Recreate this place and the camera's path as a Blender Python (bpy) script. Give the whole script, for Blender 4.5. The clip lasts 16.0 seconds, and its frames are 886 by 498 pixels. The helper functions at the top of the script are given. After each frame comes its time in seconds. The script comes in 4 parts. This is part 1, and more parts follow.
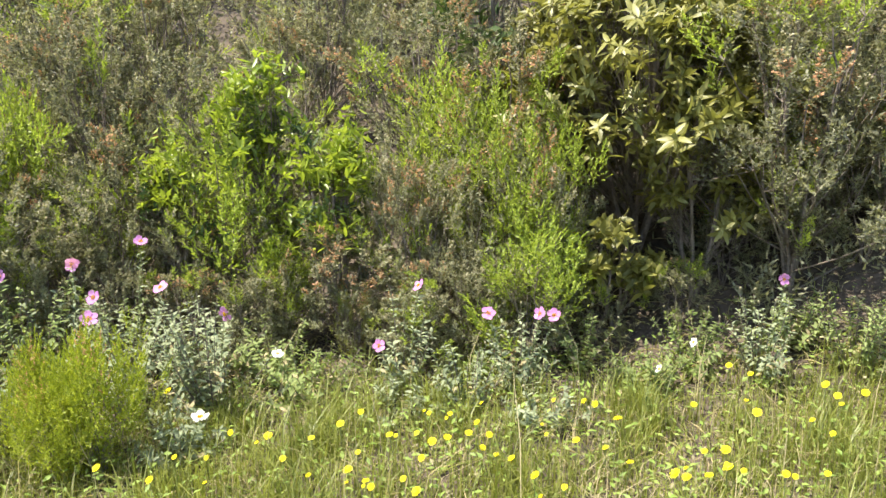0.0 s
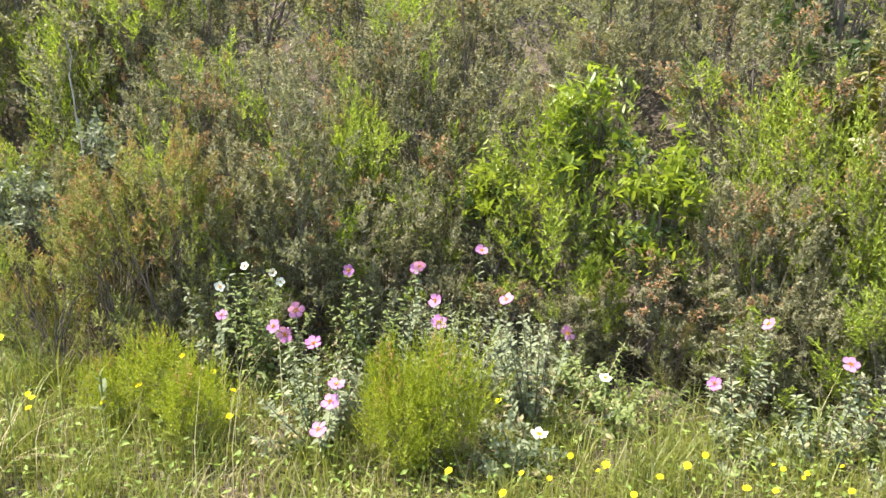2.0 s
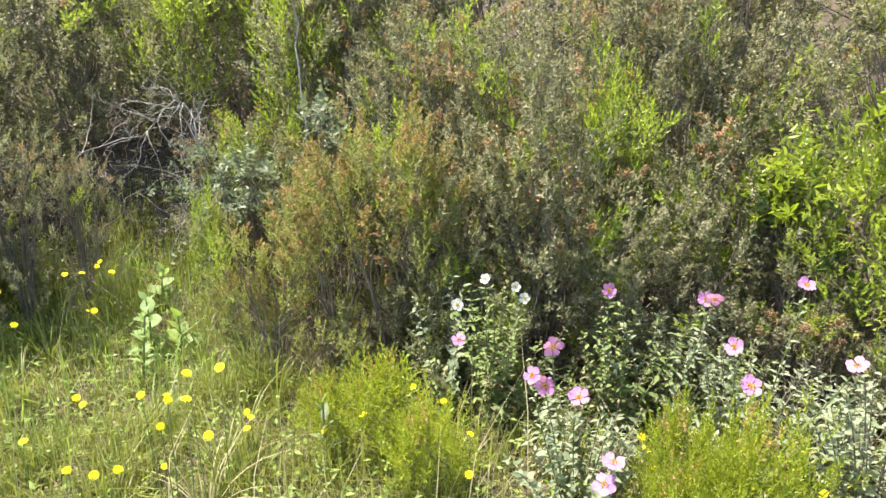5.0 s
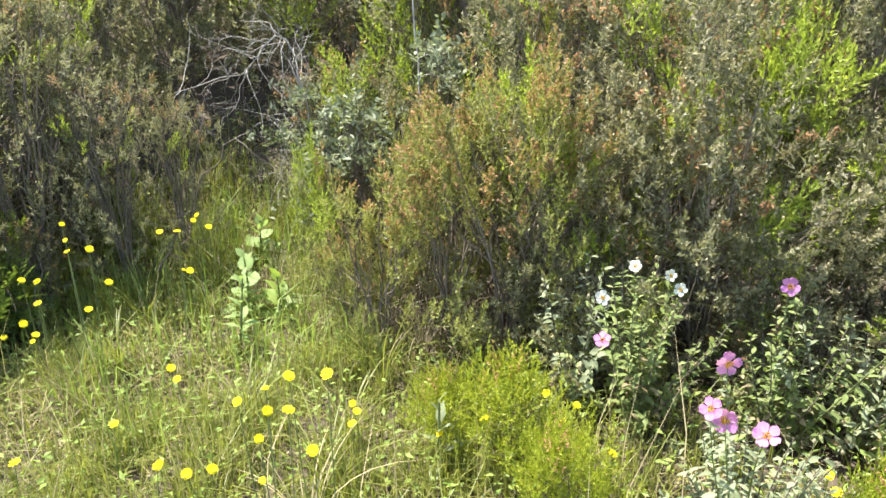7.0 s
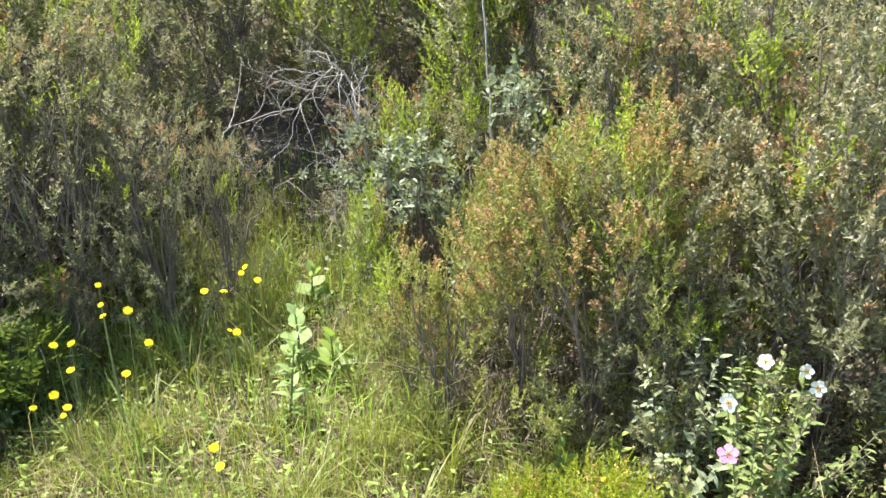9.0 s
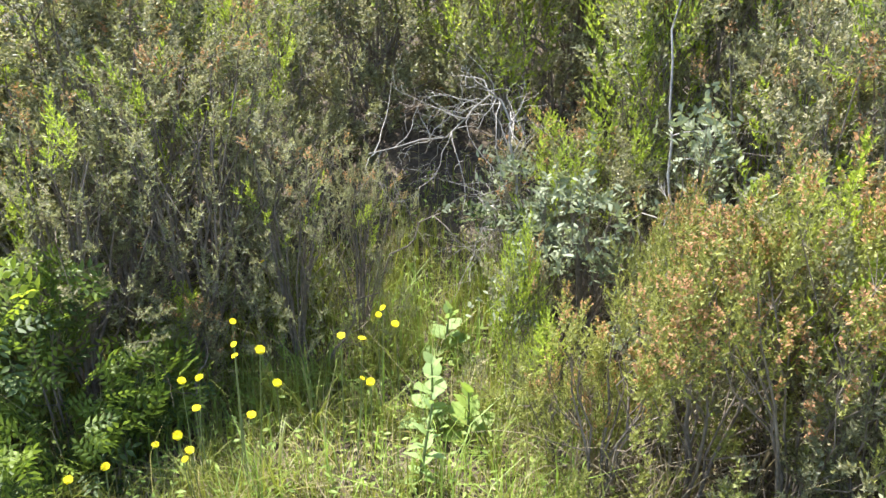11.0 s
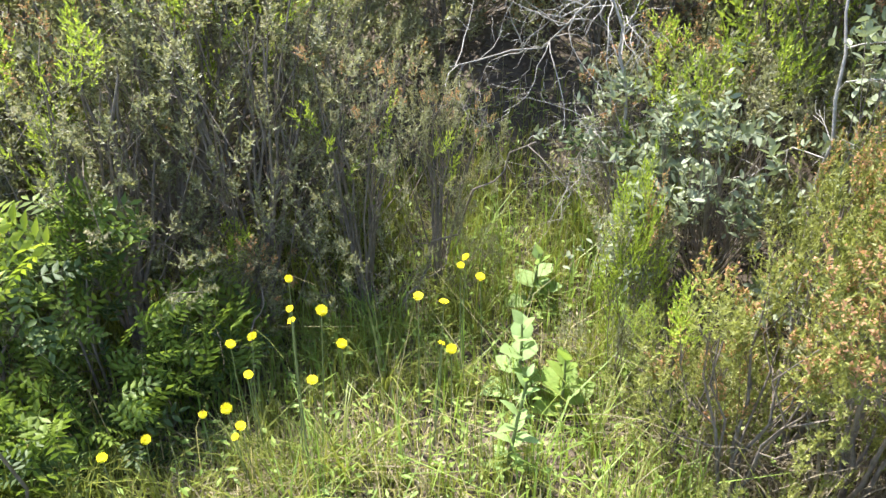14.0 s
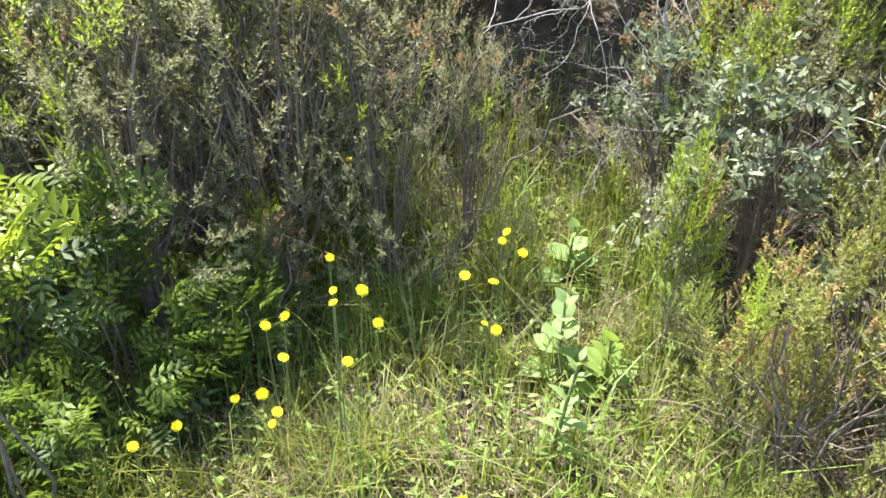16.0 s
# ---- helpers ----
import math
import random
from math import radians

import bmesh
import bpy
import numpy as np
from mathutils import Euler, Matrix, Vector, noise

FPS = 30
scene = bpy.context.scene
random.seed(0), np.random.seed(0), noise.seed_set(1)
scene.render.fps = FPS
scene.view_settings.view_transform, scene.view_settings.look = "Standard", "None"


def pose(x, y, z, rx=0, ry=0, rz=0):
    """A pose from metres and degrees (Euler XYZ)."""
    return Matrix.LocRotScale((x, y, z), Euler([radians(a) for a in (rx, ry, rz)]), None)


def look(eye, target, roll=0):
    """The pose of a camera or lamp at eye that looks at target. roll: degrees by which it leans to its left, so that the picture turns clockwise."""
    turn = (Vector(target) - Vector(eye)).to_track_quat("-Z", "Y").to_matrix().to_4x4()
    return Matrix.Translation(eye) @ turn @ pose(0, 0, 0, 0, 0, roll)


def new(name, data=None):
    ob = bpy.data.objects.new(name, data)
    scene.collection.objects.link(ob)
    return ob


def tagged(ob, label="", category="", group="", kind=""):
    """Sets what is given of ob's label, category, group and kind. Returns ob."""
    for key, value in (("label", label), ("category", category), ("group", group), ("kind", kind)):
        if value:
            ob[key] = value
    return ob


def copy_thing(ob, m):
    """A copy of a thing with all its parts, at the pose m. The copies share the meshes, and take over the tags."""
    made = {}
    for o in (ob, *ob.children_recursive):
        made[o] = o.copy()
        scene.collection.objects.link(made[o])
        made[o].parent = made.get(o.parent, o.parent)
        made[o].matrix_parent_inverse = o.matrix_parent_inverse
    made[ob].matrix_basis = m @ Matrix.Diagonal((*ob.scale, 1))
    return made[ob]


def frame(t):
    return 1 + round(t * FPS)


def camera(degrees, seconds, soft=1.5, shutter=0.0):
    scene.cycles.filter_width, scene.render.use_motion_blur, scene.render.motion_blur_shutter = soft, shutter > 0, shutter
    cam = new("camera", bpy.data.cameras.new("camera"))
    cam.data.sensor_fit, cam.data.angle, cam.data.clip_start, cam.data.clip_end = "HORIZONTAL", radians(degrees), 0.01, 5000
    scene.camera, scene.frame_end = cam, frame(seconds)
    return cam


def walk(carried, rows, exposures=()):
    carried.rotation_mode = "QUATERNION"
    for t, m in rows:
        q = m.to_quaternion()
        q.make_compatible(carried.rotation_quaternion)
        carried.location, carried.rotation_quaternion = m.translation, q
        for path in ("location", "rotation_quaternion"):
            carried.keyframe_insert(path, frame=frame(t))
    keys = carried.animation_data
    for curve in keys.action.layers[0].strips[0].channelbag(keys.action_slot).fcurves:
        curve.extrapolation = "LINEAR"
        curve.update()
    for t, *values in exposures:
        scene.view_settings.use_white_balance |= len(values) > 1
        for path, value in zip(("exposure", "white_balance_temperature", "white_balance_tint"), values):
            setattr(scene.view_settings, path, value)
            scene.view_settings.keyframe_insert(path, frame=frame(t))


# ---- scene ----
cam = camera(63.1, 16.0)
STOPS = 1.62
METRES, EYE, TILT, LEAN, TURN = 3.1, 1.3, -13.5, 0.7, 0.0
ROWS = [
    (0.0, 0.0, 0.0, 0.0, 0.0, 0.0, -0.0),
    (0.5, -0.0338, 0.0002, 0.0036, 4.47, 0.14, -1.65),
    (1.0, -0.0723, -0.0029, 0.0032, 8.95, 0.23, -3.09),
    (1.5, -0.1188, -0.0058, 0.0023, 13.25, 0.22, -4.14),
    (2.0, -0.1483, 0.0061, 0.0082, 17.32, -0.07, -5.07),
    (2.5, -0.1675, 0.0393, 0.0179, 21.41, -0.32, -6.02),
    (3.0, -0.1784, 0.073, 0.0359, 25.04, -0.88, -6.91),
    (3.5, -0.1962, 0.0914, 0.0425, 27.27, -1.51, -7.21),
    (4.0, -0.2345, 0.1097, 0.0501, 28.81, -2.35, -7.08),
    (4.5, -0.277, 0.1241, 0.0528, 30.21, -3.5, -7.03),
    (7.0, -0.4243, 0.2211, 0.0803, 39.44, -11.53, -8.63),
    (7.5, -0.4588, 0.2225, 0.0854, 39.45, -12.14, -8.12),
    (8.0, -0.4847, 0.2368, 0.089, 39.77, -12.32, -7.91),
    (8.5, -0.504, 0.2601, 0.1033, 40.9, -11.98, -8.2),
    (9.0, -0.5268, 0.2776, 0.1114, 42.86, -11.24, -8.88),
    (11.5, -0.658, 0.3183, 0.1172, 54.95, -12.23, -12.24),
    (12.0, -0.6822, 0.3353, 0.1184, 57.62, -14.23, -12.3),
    (12.5, -0.701, 0.3516, 0.1156, 59.57, -16.24, -12.27),
    (13.0, -0.7128, 0.367, 0.117, 59.96, -17.94, -12.07),
    (13.5, -0.7374, 0.3691, 0.113, 58.98, -18.96, -11.78),
    (14.0, -0.759, 0.3658, 0.1078, 57.66, -19.53, -11.68),
    (14.5, -0.7698, 0.3816, 0.1073, 56.92, -20.24, -11.73),
    (15.0, -0.7843, 0.3608, 0.099, 57.28, -21.14, -11.96),
    (15.5, -0.7984, 0.3441, 0.0953, 57.73, -21.98, -12.12),
    (16.0, -0.8113, 0.3525, 0.0967, 57.25, -22.36, -12.08),
]
walk(cam, [(t, pose(0, 0, EYE, TILT, LEAN, TURN) @ pose(METRES * x, METRES * y, METRES * z, 90 + pitch, roll, yaw)) for t, x, y, z, yaw, pitch, roll in ROWS],
     ((0.0, STOPS - 0.22, 6650, 10), (3.0, STOPS - 0.12, 6600, 10), (8.0, STOPS + 0.05, 6450, 10), (13.0, STOPS + 0.14, 6200, 10), (16.0, STOPS + 0.14, 6200, 10)))

# ---- light ----
SUN_EL, SUN_AZ = 67.0, 100.0        # degrees; azimuth counted from +y towards -x
world = bpy.data.worlds.new("world")
scene.world = world
world.use_nodes = True
wn = world.node_tree
sky = wn.nodes.new("ShaderNodeTexSky")
sky.sky_type, sky.sun_disc = "NISHITA", False
sky.sun_elevation, sky.sun_rotation = radians(SUN_EL), radians(-SUN_AZ)
wn.links.new(sky.outputs[0], wn.nodes["Background"].inputs[0])
wn.nodes["Background"].inputs[1].default_value = 0.15
sun_data = bpy.data.lights.new("sun", "SUN")
sun_data.energy, sun_data.angle, sun_data.color = 5.0, radians(0.53), (1.0, 0.95, 0.86)
sun_from = Vector((-math.sin(radians(SUN_AZ)) * math.cos(radians(SUN_EL)), math.cos(radians(SUN_AZ)) * math.cos(radians(SUN_EL)), math.sin(radians(SUN_EL))))
new("sun", sun_data).matrix_world = look(sun_from * 30, (0, 0, 0))


# ---- materials ----
def leaf_mat(name, dark, light, through_light=0.35, rough=0.5, gloss=0.35, island=0.6, bump=0.0):
    """Thin leaf: varies leaf by leaf, plant by plant and in broad patches; lets some light through."""
    m = bpy.data.materials.new(name)
    m.use_nodes = True
    t = m.node_tree
    N, L = t.nodes, t.links
    N.clear()
    out, mix = N.new("ShaderNodeOutputMaterial"), N.new("ShaderNodeMixShader")
    pr, tl = N.new("ShaderNodeBsdfPrincipled"), N.new("ShaderNodeBsdfTranslucent")
    geo, info, coord = N.new("ShaderNodeNewGeometry"), N.new("ShaderNodeObjectInfo"), N.new("ShaderNodeTexCoord")
    noise_node = N.new("ShaderNodeTexNoise")
    noise_node.inputs["Scale"].default_value = 7.0
    noise_node.inputs["Detail"].default_value = 3.0
    L.new(coord.outputs["Object"], noise_node.inputs["Vector"])
    a = N.new("ShaderNodeMath"); a.operation = "MULTIPLY_ADD"
    L.new(geo.outputs["Random Per Island"], a.inputs[0]); a.inputs[1].default_value = island
    L.new(noise_node.outputs["Fac"], a.inputs[2])
    b = N.new("ShaderNodeMath"); b.operation = "MULTIPLY_ADD"
    L.new(info.outputs["Random"], b.inputs[0]); b.inputs[1].default_value = 0.4
    L.new(a.outputs[0], b.inputs[2])
    ramp = N.new("ShaderNodeMapRange")
    ramp.inputs["From Min"].default_value, ramp.inputs["From Max"].default_value = 0.35, 0.95 + island * 0.6
    L.new(b.outputs[0], ramp.inputs["Value"])
    col = N.new("ShaderNodeMix"); col.data_type = "RGBA"
    col.inputs[6].default_value, col.inputs[7].default_value = (*dark, 1), (*light, 1)
    L.new(ramp.outputs[0], col.inputs[0])
    L.new(col.outputs[2], pr.inputs["Base Color"])
    pr.inputs["Roughness"].default_value = rough
    pr.inputs["Specular IOR Level"].default_value = gloss
    warm = N.new("ShaderNodeMix"); warm.data_type, warm.blend_type = "RGBA", "MULTIPLY"
    warm.inputs[0].default_value = 1.0
    L.new(col.outputs[2], warm.inputs[6]); warm.inputs[7].default_value = (1.30, 1.35, 0.85, 1)
    L.new(warm.outputs[2], tl.inputs["Color"])
    mix.inputs[0].default_value = through_light
    L.new(pr.outputs[0], mix.inputs[1]); L.new(tl.outputs[0], mix.inputs[2])
    L.new(mix.outputs[0], out.inputs[0])
    return m


def rough_mat(name, dark, light, scale=30.0, rough=0.85, bump=0.4, detail=6.0):
    """Opaque rough matter (bark, soil, stone): two scales of tone and a bump."""
    m = bpy.data.materials.new(name)
    m.use_nodes = True
    t = m.node_tree
    N, L = t.nodes, t.links
    pr = N["Principled BSDF"]
    coord, n1, n2 = N.new("ShaderNodeTexCoord"), N.new("ShaderNodeTexNoise"), N.new("ShaderNodeTexNoise")
    n1.inputs["Scale"].default_value, n1.inputs["Detail"].default_value = scale, detail
    n2.inputs["Scale"].default_value = scale * 0.12
    for n in (n1, n2):
        L.new(coord.outputs["Object"], n.inputs["Vector"])
    add = N.new("ShaderNodeMath"); add.operation = "ADD"
    L.new(n1.outputs["Fac"], add.inputs[0]); L.new(n2.outputs["Fac"], add.inputs[1])
    ramp = N.new("ShaderNodeMapRange")
    ramp.inputs["From Min"].default_value, ramp.inputs["From Max"].default_value = 0.7, 1.3
    L.new(add.outputs[0], ramp.inputs["Value"])
    col = N.new("ShaderNodeMix"); col.data_type = "RGBA"
    col.inputs[6].default_value, col.inputs[7].default_value = (*dark, 1), (*light, 1)
    L.new(ramp.outputs[0], col.inputs[0]); L.new(col.outputs[2], pr.inputs["Base Color"])
    pr.inputs["Roughness"].default_value = rough
    bp = N.new("ShaderNodeBump"); bp.inputs["Strength"].default_value = bump; bp.inputs["Distance"].default_value = 0.02
    L.new(n1.outputs["Fac"], bp.inputs["Height"]); L.new(bp.outputs[0], pr.inputs["Normal"])
    return m


M_HEATH = leaf_mat("heath_leaf", (0.048, 0.053, 0.026), (0.305, 0.295, 0.172), 0.42, 0.48, 0.35, island=0.75)
M_FRESH = leaf_mat("heath_young_leaf", (0.105, 0.160, 0.018), (0.390, 0.450, 0.070), 0.44, island=1.1)
M_LIMEHEATH = leaf_mat("lime_heath_leaf", (0.115, 0.165, 0.012), (0.380, 0.410, 0.042), 0.44, island=1.1)
M_RUSTY = leaf_mat("heath_spent_flower", (0.300, 0.150, 0.080), (0.560, 0.315, 0.180), 0.35, 0.8, 0.1, 0.9)
M_BEIGE = leaf_mat("heath_dry_flower", (0.185, 0.165, 0.098), (0.420, 0.375, 0.240), 0.35, 0.8, 0.1, 0.9)
M_OCHRE = leaf_mat("heath_yellow_leaf", (0.105, 0.115, 0.028), (0.340, 0.345, 0.105), 0.42, island=1.1)
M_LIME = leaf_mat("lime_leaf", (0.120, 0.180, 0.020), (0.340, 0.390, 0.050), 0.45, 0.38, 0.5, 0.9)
# evergreen leaf; also painted-in shade on lower leaves of lime, mastic, silver shrubs
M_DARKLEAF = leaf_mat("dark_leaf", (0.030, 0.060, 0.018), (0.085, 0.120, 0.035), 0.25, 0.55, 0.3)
M_ARBUTUS = leaf_mat("olive_yellow_leaf", (0.100, 0.098, 0.022), (0.285, 0.270, 0.070), 0.32, 0.45, 0.4, 0.9)
M_SAGE = leaf_mat("downy_sage_leaf", (0.130, 0.160, 0.082), (0.350, 0.380, 0.235), 0.36, 0.8, 0.1, 0.8)
M_GREENSAGE = leaf_mat("green_sage_leaf", (0.130, 0.185, 0.050), (0.290, 0.330, 0.130), 0.38, 0.7, 0.15, 0.7)
M_SILVER = leaf_mat("silver_leaf", (0.135, 0.160, 0.090), (0.300, 0.325, 0.205), 0.28, 0.55, 0.35)
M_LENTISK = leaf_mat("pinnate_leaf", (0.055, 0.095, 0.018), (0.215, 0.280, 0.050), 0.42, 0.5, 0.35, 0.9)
M_MULLEIN = leaf_mat("pale_broad_leaf", (0.190, 0.290, 0.085), (0.320, 0.415, 0.165), 0.40, 0.6, 0.25)
M_GRASS = leaf_mat("grass_blade", (0.082, 0.110, 0.019), (0.255, 0.268, 0.058), 0.42, 0.45, 0.4, 0.9)
M_DRY = leaf_mat("dry_grass", (0.260, 0.205, 0.110), (0.500, 0.420, 0.240), 0.30, 0.7, 0.15)
# darker, greyer copy of dry_grass; puts the mound's shade into its colour
M_STRAW = leaf_mat("grey_shaded_straw", (0.130, 0.100, 0.068), (0.300, 0.250, 0.175), 0.25, 0.8, 0.1, 0.9)
M_HERB = leaf_mat("herb_leaf", (0.110, 0.190, 0.030), (0.300, 0.390, 0.090), 0.40, 0.5, 0.3, 0.9)
M_PINK = leaf_mat("pink_petal", (0.520, 0.170, 0.460), (0.700, 0.330, 0.630), 0.35, 0.6, 0.15, 0.5)
M_WHITE = leaf_mat("white_petal", (0.760, 0.750, 0.660), (0.850, 0.840, 0.760), 0.35, 0.6, 0.15, 0.3)
M_YELLOW = leaf_mat("yellow_petal", (0.820, 0.640, 0.012), (0.910, 0.790, 0.025), 0.30, 0.6, 0.15, 0.5)
M_STAMEN = leaf_mat("orange_stamen", (0.850, 0.480, 0.010), (0.900, 0.640, 0.030), 0.2, 0.7, 0.1, 0.5)
M_BARK = rough_mat("grey_bark", (0.100, 0.078, 0.058), (0.265, 0.212, 0.165), 60.0)
M_DEAD = rough_mat("bleached_wood", (0.200, 0.175, 0.150), (0.440, 0.405, 0.360), 50.0)
M_GREENSTEM = rough_mat("green_stem", (0.130, 0.160, 0.050), (0.230, 0.250, 0.090), 40.0, 0.7, 0.1)
M_SOIL = rough_mat("soil_with_litter", (0.040, 0.029, 0.020), (0.120, 0.090, 0.062), 26.0, 0.95, 0.8, 9.0)
M_ROCK = rough_mat("pale_rock", (0.250, 0.205, 0.165), (0.430, 0.375, 0.310), 14.0, 0.9, 0.7, 8.0)


# ---- geometry helpers ----
RNG = np.random.default_rng(7)
UP = np.array((0.0, 0.0, 1.0))


def unit(v):
    return v / np.maximum(np.linalg.norm(v, axis=-1, keepdims=True), 1e-9)


def ground_z(x, y):
    """Level meadow, then a bank that rises behind the first shrubs."""
    r = np.hypot(np.asarray(x) + 1.2, np.asarray(y))
    bank = 0.42 * np.clip(r - 3.6, 0, 10) * np.clip((r - 3.6) / 1.2, 0, 1)
    bank = bank * np.clip((np.asarray(y) - 0.10 * r) / (0.5 * r + 0.01), 0, 1)
    bumps = 0.018 * np.sin(2.9 * x + 1.1) * np.sin(3.3 * y) + 0.010 * np.sin(7.1 * x + 2.0 * y) + 0.008 * np.sin(9.0 * y - 4.0 * x)
    return bank + bumps * np.clip(20.0 / (r + 1.0), 0, 1)


class Geo:
    """Vertices and triangles gathered for one mesh."""

    def __init__(self):
        self.v, self.f, self.n = [], [], 0

    def add(self, v, f):
        self.v.append(np.asarray(v, float).reshape(-1, 3))
        self.f.append(np.asarray(f, np.int64).reshape(-1, 3) + self.n)
        self.n += len(self.v[-1])
        return self

    def mesh(self, name, material, smooth=True):
        me = bpy.data.meshes.new(name)
        v, f = np.concatenate(self.v), np.concatenate(self.f)
        me.vertices.add(len(v))
        me.vertices.foreach_set("co", v.astype(np.float32).ravel())
        me.loops.add(f.size)
        me.loops.foreach_set("vertex_index", f.astype(np.int32).ravel())
        me.polygons.add(len(f))
        me.polygons.foreach_set("loop_start", np.arange(0, f.size, 3, dtype=np.int32))
        if smooth:
            me.polygons.foreach_set("use_smooth", np.ones(len(f), dtype=bool))
        me.materials.append(material)
        me.update(calc_edges=True)
        me.validate()
        return me


def part(name, data, parent, label="", kind=""):
    ob = new(name, data)
    ob.parent = parent
    return tagged(ob, label, kind=kind)


def thing(name, x, y, label, category, group="", turn=0.0, sink=0.02):
    ob = new(name)
    ob.empty_display_size = 0.1
    ob.matrix_basis = pose(x, y, float(ground_z(x, y)) - sink, 0, 0, turn)
    return tagged(ob, label, category, group)


def tube(geo, pts, radii, sides=5):
    """A tapered tube along a polyline."""
    pts, radii = np.asarray(pts, float), np.asarray(radii, float)
    d = unit(np.gradient(pts, axis=0))
    a = unit(np.cross(d, np.array((0.31, 0.95, 0.05))))
    b = np.cross(d, a)
    ang = np.linspace(0, 2 * np.pi, sides, endpoint=False)
    ring = a[:, None] * np.cos(ang)[None, :, None] + b[:, None] * np.sin(ang)[None, :, None]
    v = pts[:, None] + ring * radii[:, None, None]
    n = len(pts)
    i, j = np.meshgrid(np.arange(n - 1), np.arange(sides), indexing="ij")
    k = (j + 1) % sides
    q = np.stack([i * sides + j, i * sides + k, (i + 1) * sides + k, (i + 1) * sides + j], -1).reshape(-1, 4)
    geo.add(v.reshape(-1, 3), np.concatenate([q[:, [0, 1, 2]], q[:, [0, 2, 3]]]))


def leaf_shape(width, fold=0.25, droop=0.12, widest=0.45, wave=0.0):
    """A leaf one unit long along +y, folded on its midrib."""
    rows = ((0.22, 0.75), (widest, 1.0), (0.78, 0.62))
    v, f = [(0, 0, 0)], []
    for s, w in rows:
        z = -droop * s * s
        v += [(-width * w / 2, s, z + fold * width * w / 2 + wave * math.sin(9 * s)), (0, s, z), (width * w / 2, s, z + fold * width * w / 2 - wave * math.sin(9 * s))]
    v.append((0, 1, -droop))
    f += [(0, 2, 1), (0, 3, 2)]
    for k in (1, 4):
        f += [(k, k + 1, k + 4), (k, k + 4, k + 3), (k + 1, k + 2, k + 5), (k + 1, k + 5, k + 4)]
    f += [(7, 8, 10), (8, 9, 10)]
    f[0], f[1] = (0, 2, 1), (0, 3, 2)
    return np.array(v), np.array(f)


def frames_of(d, n):
    """Axes (x, y, z) for shapes whose y runs along d and whose z leans to n."""
    d = unit(d)
    x = unit(np.cross(d, n))
    return x, d, np.cross(x, d)


def scatter(geo, shape, p, d, n, s):
    """Copies of a shape at p along d, facing n, s long, joined into geo."""
    v, f = shape
    x, y, z = frames_of(d, n)
    s = np.broadcast_to(np.asarray(s, float), (len(p),))
    out = p[:, None] + s[:, None, None] * (v[None, :, 0:1] * x[:, None] + v[None, :, 1:2] * y[:, None] + v[None, :, 2:3] * z[:, None])
    idx = f[None] + (np.arange(len(p)) * len(v))[:, None, None]
    geo.add(out.reshape(-1, 3), idx.reshape(-1, 3))


def leaf_parts(name, meshes, parent, p, d, n, s):
    """Leaves as objects of their own on a few shared meshes."""
    x, y, z = frames_of(d, n)
    for i in range(len(p)):
        ob = new(name, meshes[i % len(meshes)])
        ob.parent = parent
        k = float(s[i])
        ob.matrix_basis = Matrix(((x[i][0] * k, y[i][0] * k, z[i][0] * k, p[i][0]), (x[i][1] * k, y[i][1] * k, z[i][1] * k, p[i][1]), (x[i][2] * k, y[i][2] * k, z[i][2] * k, p[i][2]), (0, 0, 0, 1)))


def limb(rng, start, direction, length, bend=0.15, rise=0.25, steps=6):
    """A wavering polyline that turns upwards."""
    pts, d = [np.array(start, float)], unit(np.array(direction, float))
    for _ in range(steps):
        d = unit(d + rng.normal(0, bend, 3) + UP * rise / steps)
        pts.append(pts[-1] + d * length / steps)
    return np.array(pts)


def along(pts, u):
    """Points and directions at shares u of a polyline."""
    u = np.clip(np.asarray(u, float), 0, 0.9999) * (len(pts) - 1)
    i = u.astype(int)
    t = (u - i)[:, None]
    return pts[i] * (1 - t) + pts[i + 1] * t, unit(pts[i + 1] - pts[i])


def needles(geo, rng, p, d, length, count, size, width, open_angle=(65, 22), rise=0.2):
    """Heath shoots: whorls of tiny leaves along a short twig that bends upwards."""
    m = len(p)
    u = (np.arange(count)[None] + rng.random((m, count))) / count
    L = length[:, None]
    axis = unit(d[:, None] + UP * rise * u[..., None])
    base = p[:, None] + L[..., None] * (u[..., None] * d[:, None] + UP * (0.5 * rise * u * u)[..., None])
    a1 = unit(np.cross(axis, np.array((0.2, 0.3, 0.93)) + rng.normal(0, 0.01, 3)))
    a2 = np.cross(axis, a1)
    az = rng.random((m, count)) * 2 * np.pi
    out = a1 * np.cos(az)[..., None] + a2 * np.sin(az)[..., None]
    op = np.radians(open_angle[0] + (open_angle[1] - open_angle[0]) * u + rng.normal(0, 10, (m, count)))[..., None]
    nd = axis * np.cos(op) + out * np.sin(op)
    side = unit(np.cross(nd, axis + rng.normal(0, 0.5, nd.shape)))
    ln = size * (0.7 + 0.6 * rng.random((m, count)))[..., None]
    v = np.stack([base - side * width / 2, base + side * width / 2, base + nd * ln], 2)
    geo.add(v.reshape(-1, 3), np.arange(m * count * 3).reshape(-1, 3))


